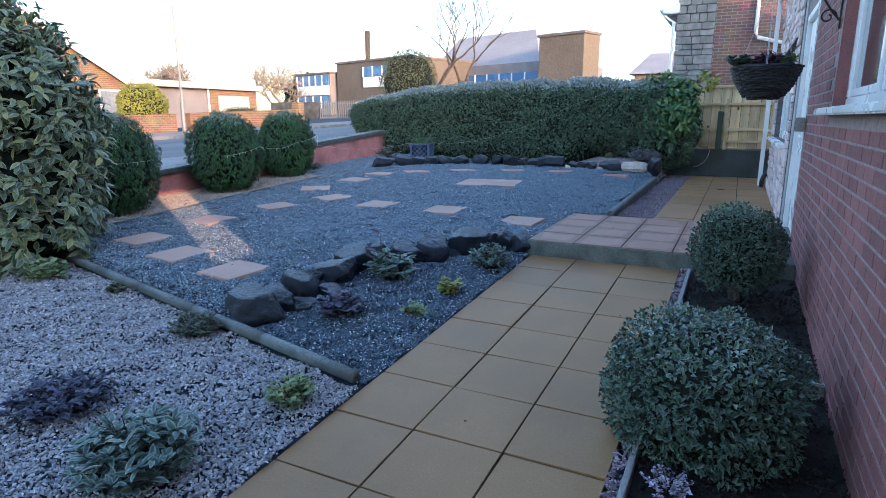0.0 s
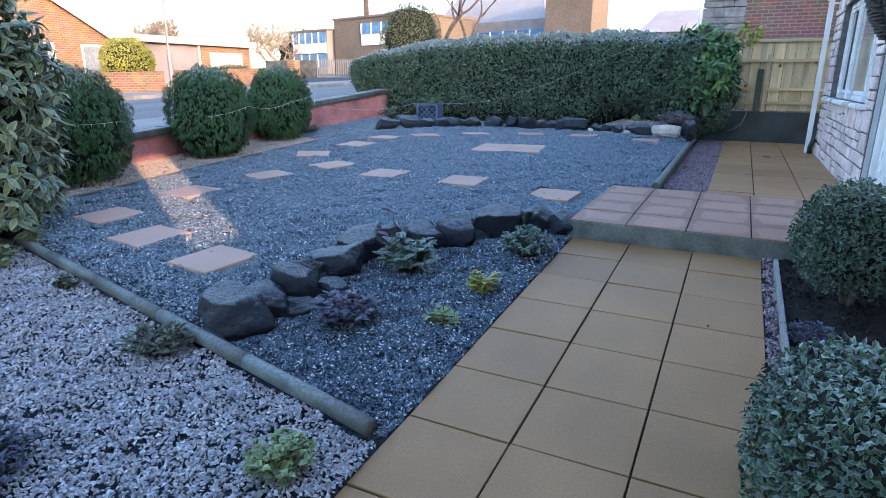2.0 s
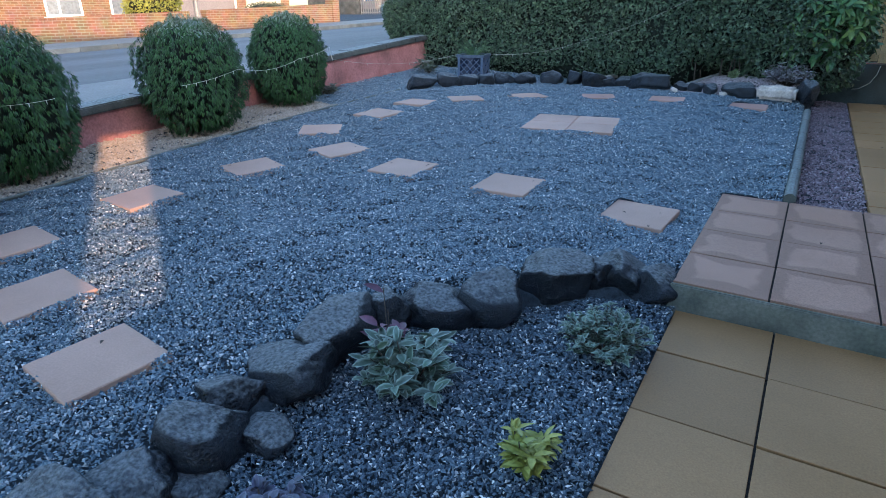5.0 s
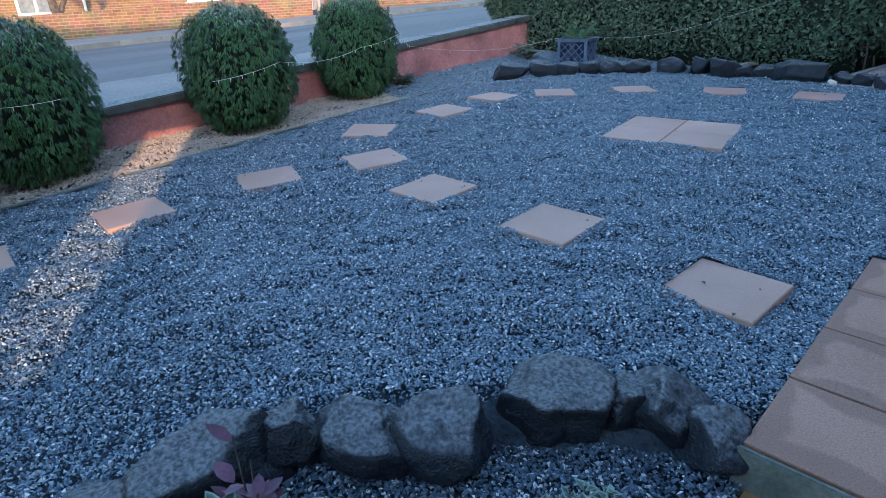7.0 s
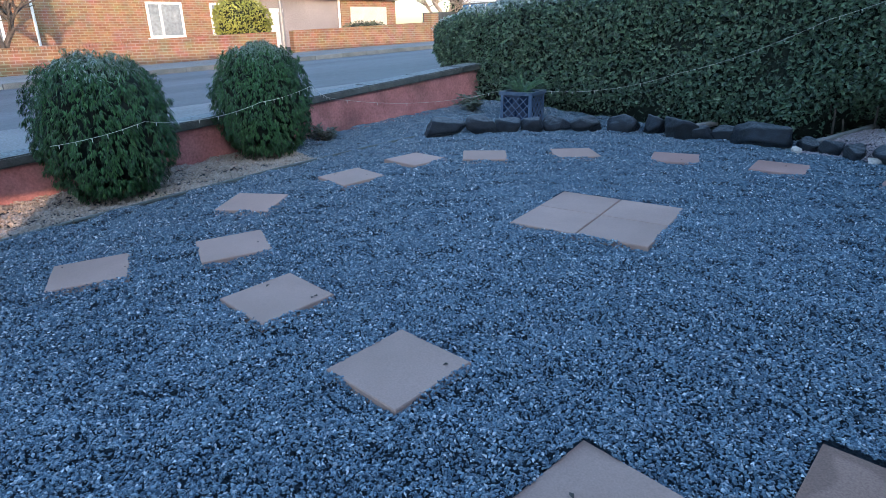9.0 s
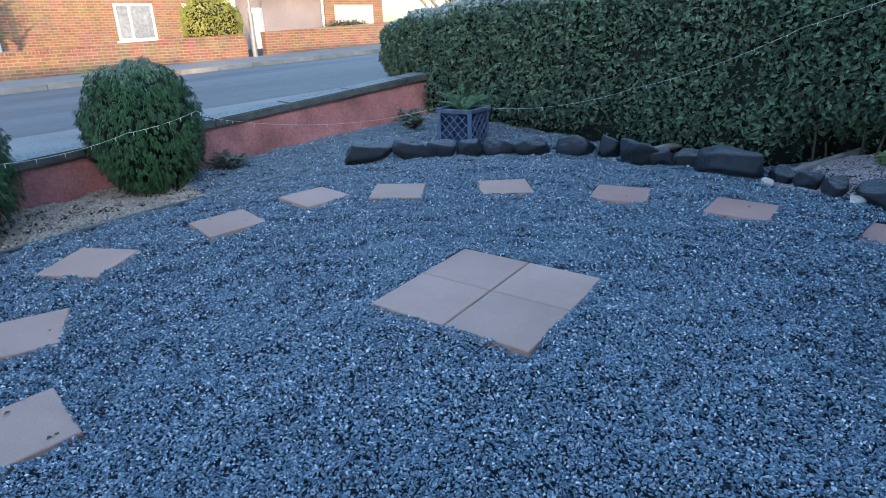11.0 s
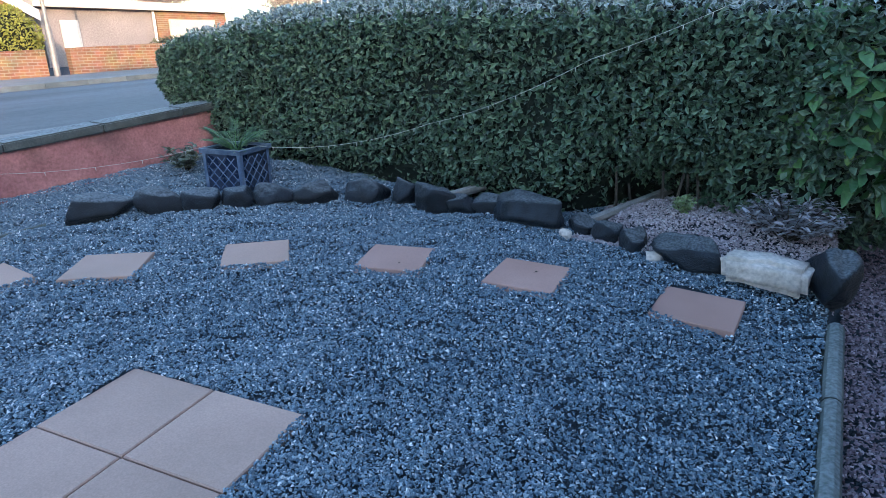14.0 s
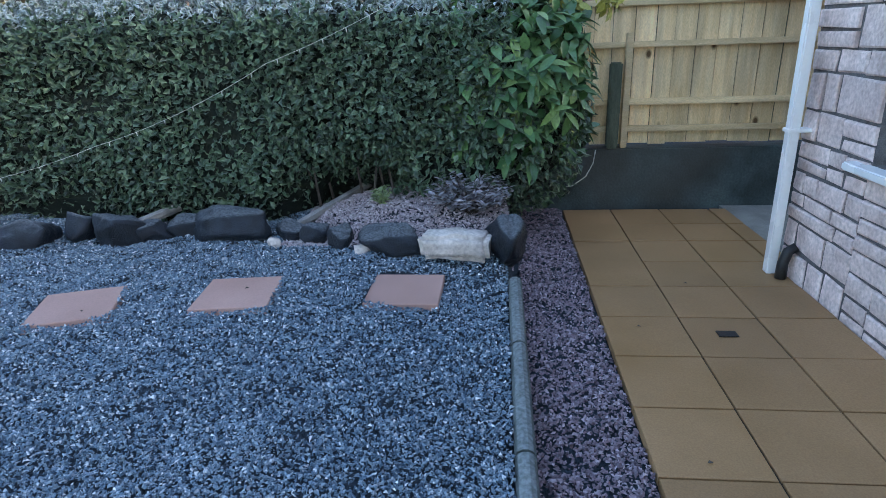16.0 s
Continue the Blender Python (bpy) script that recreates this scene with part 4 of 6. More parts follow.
def bush(name, label, category, c, r, n, L, W, material, seed, lump=0.12, bottom=-0.85, down=0.0, power=2.0, core=0.84, inner=0.25, group="", spread=0.7, stem=True, cluster=1, out=0.6, tips=None, strand=0.0):
    """A shrub: stems, a near-black core for the shade inside and a shell of separate leaves round an uneven rounded
    form.
    """
    rs = np.random.RandomState(seed)
    t = thing(name, (c[0], c[1], c[2] - r[2]), label, category, group)
    roots = n // cluster
    d = unit(rs.normal(size=(roots, 3)))
    d = d[d[:, 2] > bottom]
    fac = (np.abs(d) ** power).sum(1) ** (-1 / power) if power != 2 else np.ones(len(d))
    rad = fac * (1 + lump * lumps(d, seed)) * (1 - inner * rs.rand(len(d)) ** 2.2)
    if strand:
        flat_d = unit(d * np.array([1, 1, 0.001]))
        rad = rad + strand * np.array([noise.noise(Vector((q[0] * 7, q[1] * 7, h * 1.4 + seed))) + 0.6 * noise.noise(Vector((q[0] * 15, q[1] * 15, h * 2.5 + seed))) for q, h in zip(flat_d, d[:, 2])])
    R, C = np.array(r), np.array(c)
    P = C + d * rad[:, None] * R
    N = unit(d / R)
    if cluster > 1:
        P, N = np.repeat(P, cluster, 0), np.repeat(N, cluster, 0)
    n = len(P)
    if cluster > 1:
        P = P + rs.normal(size=P.shape) * L * 0.12
    axis = unit(N + np.array([0, 0, 0.5])) if cluster > 1 else N
    D = unit(axis * out + rs.normal(size=(n, 3)) * spread + np.array([0, 0, -down]))
    U = unit(axis + rs.normal(size=(n, 3)) * (0.2 if cluster > 1 else 0.45) + np.array([0, 0, 0.35]))
    LL, WW = L * rs.uniform(0.65, 1.2, n), W * rs.uniform(0.7, 1.2, n)
    if tips is not None:
        up = N[:, 2] + rs.normal(size=n) * 0.12 > 0.78
        ft = hang("frosted_crown", leaf_mesh("frosted_crown", P[up], D[up], U[up], LL[up], WW[up]), tips, t, "frost-whitened shoots on the crown")
        ft["kind"] = "stuff"
        P, D, U, LL, WW = P[~up], D[~up], U[~up], LL[~up], WW[~up]
    me = (broad_leaf_mesh if L > 0.1 else leaf_mesh)("foliage", P, D, U, LL, WW)
    fo = hang("foliage", me, material, t)
    fo["kind"] = "stuff"
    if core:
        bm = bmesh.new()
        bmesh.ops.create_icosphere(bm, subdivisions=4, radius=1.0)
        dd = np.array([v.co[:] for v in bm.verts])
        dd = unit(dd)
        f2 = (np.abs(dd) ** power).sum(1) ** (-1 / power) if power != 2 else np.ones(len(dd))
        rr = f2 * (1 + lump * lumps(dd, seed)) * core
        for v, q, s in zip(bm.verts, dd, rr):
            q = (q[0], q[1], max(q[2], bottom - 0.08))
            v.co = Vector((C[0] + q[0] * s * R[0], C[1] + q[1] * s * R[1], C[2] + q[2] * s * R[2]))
        part("inner_foliage", bm, M_SHADE_CORE, t, "", True)
    if stem:
        g = float(gz(c[0], c[1]))
        for k in range(3):
            bm = bmesh.new()
            a = rs.uniform(-0.15, 0.15, 2) * r[0]
            b = rs.uniform(-0.5, 0.5, 2) * r[0]
            tube(bm, [(c[0] + a[0], c[1] + a[1], g - 0.02), (c[0] + (a[0] + b[0]) / 2, c[1] + (a[1] + b[1]) / 2, (g + c[2]) / 2), (c[0] + b[0], c[1] + b[1], c[2] + 0.3 * r[2])], 0.03 * min(1, r[0] / 0.4), 0.01, 7)
            part("stem", bm, M_BARK, t)
    return t


def tuft(name, label, category, x, y, n, L, W, material, seed, height=0.2, radius=0.15, group="", core=True, z=None):
    """A small low plant: leafy shoots rising from one root."""
    rs = np.random.RandomState(seed)
    g = float(gz(x, y)) if z is None else z
    t = thing(name, (x, y, g), label, category, group)
    n, L, W = n * 2, L * 1.12, W * 1.12
    shoots = max(5, n // 18)
    P, D, U = [], [], []
    bm = bmesh.new()
    for s in range(shoots):
        a, rr = rs.uniform(0, 6.28), radius * rs.uniform(0.15, 1) ** 0.7
        tip = np.array([math.cos(a) * rr, math.sin(a) * rr, height * rs.uniform(0.55, 1.0) * (1.0 - 0.45 * (rr / radius) ** 2)])
        root = np.array([math.cos(a) * rr * 0.2, math.sin(a) * rr * 0.2, -0.01])
        tube(bm, [tuple(np.array([x, y, g]) + root), tuple(np.array([x, y, g]) + (root + tip) / 2 + np.array([0, 0, 0.02])), tuple(np.array([x, y, g]) + tip)], 0.004, 0.002, 5)
        for k in range(n // shoots):
            f = rs.uniform(0.35, 1.0)
            P.append(np.array([x, y, g]) + root + (tip - root) * f)
            b = rs.uniform(0, 6.28)
            D.append(np.array([math.cos(b), math.sin(b), rs.uniform(0.0, 0.9)]))
            U.append(np.array([0, 0, 1.0]) + rs.normal(size=3) * 0.3)
    part("stem_cluster", bm, M_BARK, t)["kind"] = "stuff"
    P, D, U = np.array(P), np.array(D), np.array(U)
    n = len(P)
    fo = hang("foliage", (broad_leaf_mesh if L > 0.055 else leaf_mesh)("foliage", P, D, unit(U), L * rs.uniform(0.6, 1.2, n), W * rs.uniform(0.7, 1.2, n)), material, t)
    fo["kind"] = "stuff"
    return t


# hedge
def hedge():
    rs = np.random.RandomState(5)
    t = thing("hedge", (-5, 12.6, 0.5), "tall clipped evergreen hedge, frosted along the top", "hedge")
    x0, x1, yf, yb = -8.75, -1.3, 11.95, 13.15

    def top(x):
        return np.interp(x, [-8.8, -8.5, -8.0, -7.3, -6.6, -4, -1.3, -1.0], [1.62, 1.78, 1.95, 2.1, 2.2, 2.27, 2.2, 2.1])

    def foot(x):
        return np.interp(x, [-8.75, -8.3, -7.7, -7.4, -1], [1.5, 1.15, 0.9, 0.52, 0.48]) + 0.12 * ease(-3.3, -2.6, x)

    def wob(p, s=1.6):
        return np.array([noise.noise(Vector(q) * s) + 0.6 * noise.noise(Vector(q) * s * 2.7) for q in p])

    def shell(nf, nt, ne, inset=0.0):
        x = rs.uniform(x0, x1, nf)
        u = rs.rand(nf)
        z = foot(x) + (top(x) - foot(x)) * u
        bulge = 0.28 * ease(0.82, 1.0, u) ** 2 + 0.18 * ease(0.25, 0.0, u) + 0.9 * ease(-8.2, -8.75, x) ** 2 + 0.6 * ease(-3.3, -2.6, x) * ease(0.4, 0.0, u)
        P1 = np.stack([x, yf + bulge + inset, z], 1)
        N1 = np.stack([-0.4 * ease(-8.0, -8.75, x), -np.ones(nf), 1.2 * ease(0.8, 1, u) - 0.5 * ease(0.2, 0, u)], 1)
        x = rs.uniform(x0 + 0.1, x1, nt)
        v = rs.rand(nt)
        P2 = np.stack([x, yf + 0.25 + (yb - yf - 0.3) * v, top(x) - inset - 0.02], 1)
        N2 = np.stack([np.zeros(nt), -0.2 * np.ones(nt), np.ones(nt)], 1)
        u = rs.rand(ne)
        w = rs.rand(ne)
        zz = 1.3 + (1.85 - 1.3) * u
        P3 = np.stack([np.full(ne, x0 + inset) + 0.35 * (2 * np.abs(u - 0.6)) ** 2 * 0.6, yf + 0.5 + (yb - yf - 0.5) * w, zz], 1)
        N3 = np.stack([-np.ones(ne), -0.2 * np.ones(ne), 0.2 * np.ones(ne)], 1)
        return np.concatenate([P1, P2, P3]), unit(np.concatenate([N1, N2, N3]))

    P, N = shell(38000, 15000, 2500)
    n = len(P)
    P = P + N * (wob(P) * 0.1 - 0.24 * rs.rand(n) ** 2)[:, None]
    D = unit(N * 0.5 + rs.normal(size=(n, 3)) * 0.75 + np.array([0, 0, -0.1]))
    U = unit(N + rs.normal(size=(n, 3)) * 0.55 + np.array([0, 0, 0.3]))
    LL, WW = 0.066 * rs.uniform(0.6, 1.2, n), 0.038 * rs.uniform(0.7, 1.2, n)
    high = N[:, 2] + rs.normal(size=n) * 0.1 > 0.6
    for nm, k, mt in (("foliage", ~high, M_HEDGE), ("frosted_top", high, M_HEDGE_TOP)):
        fo = hang(nm, leaf_mesh(nm, P[k], D[k], U[k], LL[k], WW[k]), mt, t)
        fo["kind"] = "stuff"
    # dark solid behind the leaves, coloured as the hedge's inner shade
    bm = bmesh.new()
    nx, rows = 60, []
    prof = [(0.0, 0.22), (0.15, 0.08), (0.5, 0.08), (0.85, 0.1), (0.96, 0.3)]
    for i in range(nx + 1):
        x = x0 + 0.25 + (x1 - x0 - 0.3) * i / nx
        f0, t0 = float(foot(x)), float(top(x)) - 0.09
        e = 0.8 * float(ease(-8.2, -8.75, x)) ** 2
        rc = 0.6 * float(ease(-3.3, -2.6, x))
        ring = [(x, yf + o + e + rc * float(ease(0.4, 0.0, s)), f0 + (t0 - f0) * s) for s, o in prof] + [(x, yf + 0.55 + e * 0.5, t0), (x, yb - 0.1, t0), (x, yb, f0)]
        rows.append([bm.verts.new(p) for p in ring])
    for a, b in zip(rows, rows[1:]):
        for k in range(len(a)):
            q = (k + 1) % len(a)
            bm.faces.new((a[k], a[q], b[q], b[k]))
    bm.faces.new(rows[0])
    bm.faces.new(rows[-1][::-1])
    part("inner_foliage", bm, M_SHADE_CORE, t)
    bm = bmesh.new()
    for k in range(46):
        x = -7.4 + k * 0.138 + rs.uniform(-0.05, 0.05)
        tube(bm, [(x, 12.5 + rs.uniform(-0.25, 0.2), 0.5), (x + rs.uniform(-0.1, 0.1), 12.3 + rs.uniform(-0.2, 0.2), 0.95)], 0.014, 0.009, 5)
    st = part("undergrowth", bm, M_BARK, t)
    st["kind"] = "stuff"
    return t


hedge()
CYP = "clipped rounded cypress bush, frosted on its crown"
for i, (x, y, rx, ry, rz, zc) in enumerate(((-6.95, 4.75, 0.5, 0.5, 0.6, 0.93), (-6.93, 6.58, 0.5, 0.5, 0.58, 1.0), (-7.12, 8.16, 0.45, 0.45, 0.55, 1.06))):
    bush("cypress_bush", CYP, "bush", (x, y, zc), (rx, ry, rz), 26000, 0.052, 0.0115, M_CYPRESS, 20 + i, 0.09, -0.92, 1.0, 2.3, 0.84, 0.16, "clipped bushes along the wall", 0.24, cluster=7, tips=M_CYPRESS_TOP, strand=0.13)
bush("variegated_shrub", "large shrub with pale-edged drooping leaves, frost dusted", "shrub", (-6.1, 3.2, 1.2), (0.85, 0.75, 1.35), 11500, 0.115, 0.045, M_VARIEG, 31, 0.2, -0.85, 0.55, 2.0, 0.78, 0.3, cluster=7, out=0.35)
bush("laurel_bush", "green spotted laurel with long glossy leaves", "shrub", (-1.36, 12.42, 1.58), (0.66, 0.5, 0.7), 3200, 0.17, 0.066, M_LAUREL, 32, 0.22, -0.8, 0.45, 2.0, 0.72, 0.3, cluster=6, out=0.35, stem=False)
bush("ivy_growth", "dark green foliage tumbling over the damp wall", "shrub", (-1.6, 12.5, 1.15), (0.85, 0.5, 0.7), 7000, 0.075, 0.042, M_HEDGE, 37, 0.2, -0.95, 0.3, 2.2, 0.8, 0.3)
bush("yellow_shoots", "yellow-green young laurel shoots at the fence top", "shrub", (-0.72, 12.6, 2.12), (0.25, 0.25, 0.22), 190, 0.13, 0.05, M_YELLOWLEAF, 38, 0.2, -0.6, 0.4, 2.0, 0, 0.5, cluster=6, out=0.3, stem=False)
bush("evergreen_shrub", "dense rounded evergreen shrub with frost-rimmed leaves", "shrub", (-0.05, 2.72, 0.305), (0.4, 0.45, 0.315), 12000, 0.031, 0.018, M_EUON, 33, 0.15, -0.95, 0.0, 2.5, 0.8, 0.3, "shrubs by the house", tips=M_CYPRESS_TOP)
bush("evergreen_shrub", "dense rounded evergreen shrub beside the front step", "shrub", (0.06, 4.65, 0.57), (0.31, 0.34, 0.33), 7500, 0.03, 0.017, M_EUON, 34, 0.14, -0.8, 0.0, 2.0, 0.78, 0.3, "shrubs by the house", tips=M_CYPRESS_TOP)
tuft("purple_plant", "dark purple frosted plant in slate gravel", "plant", -2.45, 3.27, 500, 0.05, 0.03, M_PURPLE, 41, 0.2, 0.2)
tuft("purple_plant", "dark purple low shrub in pale gravel", "plant", -2.95, 1.6, 800, 0.044, 0.024, M_PURPLE, 42, 0.2, 0.27)
tuft("frosted_shrub", "low shrub with frost-edged leaves in pale gravel", "plant", -2.14, 1.42, 750, 0.065, 0.027, M_RIMMED, 43, 0.26, 0.28)
tuft("lime_plant", "small lime-green plant in pale gravel", "plant", -1.92, 2.14, 420, 0.035, 0.024, M_LIME, 44, 0.17, 0.13)
tuft("heather_plant", "straggly olive plant against the edging", "plant", -3.1, 2.58, 420, 0.04, 0.018, M_OLIVE, 45, 0.18, 0.17)
tuft("frosted_shrub", "grey-green plant with pale leaf edges by the rocks", "plant", -2.53, 4.14, 330, 0.075, 0.035, M_RIMMED, 46, 0.26, 0.2)
tuft("yellow_plant", "little yellow-variegated plant in slate gravel", "plant", -1.94, 3.97, 110, 0.06, 0.024, M_YELLOWLEAF, 47, 0.15, 0.1)
tuft("frosted_shrub", "compact frosted green plant beside the path", "plant", -1.89, 4.76, 520, 0.042, 0.025, M_RIMMED, 48, 0.24, 0.2)
tuft("lime_plant", "tiny green rosette in slate gravel", "plant", -1.95, 3.48, 110, 0.05, 0.016, M_LIME, 49, 0.1, 0.1)
tuft("green_tuft", "small green tuft in pale gravel", "plant", -4.41, 2.94, 120, 0.04, 0.02, M_OLIVE, 50, 0.12, 0.08)
tuft("green_tuft", "low green plant beneath the variegated shrub", "plant", -5.35, 2.95, 260, 0.05, 0.03, M_LIME, 51, 0.2, 0.18)
tuft("heather_plant", "brown wintry heather on the pink gravel mound", "plant", -1.62, 11.95, 900, 0.06, 0.016, M_HEATHER, 52, 0.32, 0.32)
tuft("green_tuft", "small green seedling on the pink gravel mound", "plant", -2.3, 12.0, 150, 0.045, 0.02, M_LIME, 53, 0.16, 0.1)
tuft("green_tuft", "leafy weed at the foot of the pink wall", "plant", -6.95, 11.2, 160, 0.08, 0.028, M_OLIVE, 54, 0.28, 0.25)
tuft("green_tuft", "weeds at the foot of the pink wall", "plant", -7.2, 8.9, 240, 0.05, 0.02, M_OLIVE, 55, 0.2, 0.22)
tuft("flowering_plant", "tiny pale lilac flowers on dark soil", "plant", -0.12, 2.22, 300, 0.016, 0.012, M_FLOWER, 56, 0.09, 0.12)
tuft("flowering_plant", "small violet-blue plant behind the timber edging", "plant", -0.16, 4.0, 260, 0.04, 0.012, M_PURPLE, 57, 0.13, 0.13)
tuft("plum_shoot", "plum-leaved shoot beside the rocks", "plant", -2.68, 4.22, 10, 0.085, 0.042, M_PLUMLEAF, 58, 0.42, 0.07)

# planter
planter = thing("planter", (-6.0, 11.1, 0.6), "square dark blue glazed planter with lattice pattern", "planter", rz=12)


def local(name, bm, material, parent, label=""):
    return hang(name, bm_mesh(bm, name), material, parent, label, Matrix.Identity(4))


bm = bmesh.new()
for a, b, c, d in ((-1, 1, -1, -0.86), (-1, 1, 0.86, 1), (-1, -0.86, -0.86, 0.86), (0.86, 1, -0.86, 0.86)):
    box(bm, a * 0.2, b * 0.2, c * 0.2, d * 0.2, 0.0, 0.36)
local("body", bm, M_GLAZE, planter)
bm = bmesh.new()
for a, b, c, d in ((-1, 1, -1, -0.82), (-1, 1, 0.82, 1), (-1, -0.82, -0.82, 0.82), (0.82, 1, -0.82, 0.82)):
    box(bm, a * 0.222, b * 0.222, c * 0.222, d * 0.222, 0.34, 0.38)
local("rim", bm, M_GLAZE_RIM, planter, "worn pale blue rim")
for side_rot in (0, 90, 180, 270):
    bm = bmesh.new()
    for k in range(-3, 4):
        for s in (-1, 1):
            xa, za, xb, zb = k * 0.1 - 0.14 * s, 0.03, k * 0.1 + 0.14 * s, 0.31
            pts = []
            for q in range(15):
                f = q / 14
                px, pz = xa + (xb - xa) * f, za + (zb - za) * f
                if abs(px) < 0.165:
                    pts.append((px, -0.201, pz))
            if len(pts) > 2:
                tube(bm, [pts[0], pts[-1]], 0.005, 0.005, 5)
    box(bm, -0.2, -0.17, -0.206, -0.2, 0, 0.34)
    box(bm, 0.17, 0.2, -0.206, -0.2, 0, 0.34)
    bmesh.ops.rotate(bm, verts=bm.verts[:], cent=(0, 0, 0), matrix=Matrix.Rotation(radians(side_rot), 3, "Z"))
    local("lattice", bm, M_LATTICE, planter, "raised lattice, paler blue")
bm = bmesh.new()
box(bm, -0.17, 0.17, -0.17, 0.17, 0.28, 0.32)
local("soil", bm, M_SOIL, planter, "dark potting soil")
cyc = thing("cycad", (-6.0, 11.1, 0.92), "small sago palm with stiff arching fronds", "plant")
rs = np.random.RandomState(8)
for k in range(13):
    a, rise = k * 2.4, rs.uniform(0.5, 1.2)
    P, D, U = [], [], []
    pts = []
    for q in range(9):
        f = q / 8
        pts.append((-6.0 + math.cos(a) * f * 0.26, 11.1 + math.sin(a) * f * 0.26, 0.915 + rise * 0.34 * f - 0.13 * f * f))
    bm = bmesh.new()
    tube(bm, pts, 0.005, 0.002, 5)
    fr = part("frond", bm, M_LAUREL, cyc)
    for q in range(24):
        f = 0.2 + 0.8 * q / 23
        i = min(7, int(f * 8))
        p = np.array(pts[i]) + (np.array(pts[i + 1]) - np.array(pts[i])) * (f * 8 - i)
        for s in (-1, 1):
            P.append(p)
            D.append((math.cos(a) * 0.7 - s * math.sin(a), math.sin(a) * 0.7 + s * math.cos(a), 0.35))
            U.append((0, 0, 1.0))
    hang("leaflets", leaf_mesh("leaflets", np.array(P), np.array(D, float), np.array(U), np.full(len(P), 0.075), np.full(len(P), 0.01)), M_LAUREL, fr)

# ---- hanging basket ----
BX, BY, BZ = 0.115, 4.68, 1.83
basket = thing("hanging_basket", (BX, BY, 1.66), "black wicker hanging basket with winter plants", "hanging basket")
bm = bmesh.new()
rs = np.random.RandomState(3)
prof = [(0.09, -0.2), (0.12, -0.185), (0.15, -0.14), (0.178, -0.09), (0.197, -0.04), (0.21, 0.0)]
for k in range(14):
    f = k / 13
    z = -0.2 + 0.2 * f
    r = np.interp(z, [q[1] for q in prof], [q[0] for q in prof])
    ring = [(BX + math.cos(a) * (r + 0.005 * math.sin(a * 16 + k * math.pi)), BY + math.sin(a) * (r + 0.005 * math.sin(a * 16 + k * math.pi)), BZ + z + 0.003 * math.sin(a * 5 + k)) for a in np.linspace(0, 2 * math.pi, 65)]
    tube(bm, ring, 0.011, 0.011, 5)
part("wicker", bm, M_WICKER, basket)
bm = bmesh.new()
rings = [[bm.verts.new((BX + math.cos(a) * (r - 0.012), BY + math.sin(a) * (r - 0.012), BZ + z)) for a in np.linspace(0, 2 * math.pi, 33)[:-1]] for r, z in prof]
for a, b in zip(rings, rings[1:]):
    for k in range(32):
        bm.faces.new((a[k], a[(k + 1) % 32], b[(k + 1) % 32], b[k]))
bm.faces.new(rings[0][::-1])
bm.faces.new(rings[-1])
part("liner", bm, M_SOIL, basket)
for k in range(3):
    bm = bmesh.new()
    a = k * 2.094 + 0.5
    p0, p1 = Vector((BX + 0.196 * math.cos(a), BY + 0.196 * math.sin(a), BZ)), Vector((BX, BY, BZ + 0.55))
    for q in range(24):
        c = p0.lerp(p1, (q + 0.5) / 24)
        d = (p1 - p0) / 24
        s = d.orthogonal().normalized() if q % 2 else d.cross(d.orthogonal()).normalized()
        tube(bm, [tuple(c - d * 0.62 + s * 0.004), tuple(c + d * 0.62 + s * 0.004)], 0.0022, 0.0022, 4)
        tube(bm, [tuple(c - d * 0.62 - s * 0.004), tuple(c + d * 0.62 - s * 0.004)], 0.0022, 0.0022, 4)
    part("chain", bm, M_CHAIN, basket)
for k, (dx, dy, mt, n_, L_) in enumerate(((-0.1, 0.02, M_EUON, 130, 0.05), (0.0, -0.08, M_PLUMLEAF, 80, 0.045), (0.1, 0.05, M_LIME, 130, 0.05), (0.03, 0.1, M_OLIVE, 120, 0.05), (-0.17, -0.05, M_EUON, 90, 0.04))):
    tf = tuft("basket_plant", "small leafy winter plant growing in the hanging basket", "plant", BX + dx, BY + dy, n_, L_, L_ * 0.45, mt, 70 + k, 0.1, 0.1, z=BZ - 0.005)
bracket = thing("basket_bracket", (0.5, BY, 2.4), "black scrolled iron bracket on the brick wall", "bracket")
bm = bmesh.new()
tube(bm, [(0.5, BY, 2.42), (0.3, BY, 2.42), (BX, BY, 2.42), (BX - 0.03, BY, 2.40), (BX - 0.02, BY, 2.375), (BX, BY, 2.38)], 0.008, 0.008, 6)
part("arm", bm, M_IRON, bracket)
bm = bmesh.new()
tube(bm, [(0.5, BY, 2.1), (0.45, BY, 2.16), (0.36, BY, 2.3), (0.28, BY, 2.42)], 0.007, 0.007, 6)
sp = [(0.43 + 0.05 * (1 - q / 20) * math.cos(q * 0.5), BY, 2.13 + 0.05 * (1 - q / 20) * math.sin(q * 0.5)) for q in range(16)]
tube(bm, sp, 0.006, 0.006, 6)
part("scroll", bm, M_IRON, bracket)
bm = bmesh.new()
box(bm, 0.493, 0.504, BY - 0.015, BY + 0.015, 2.05, 2.46, 0.003)
part("plate", bm, M_IRON, bracket)

# ---- string of little lights ----


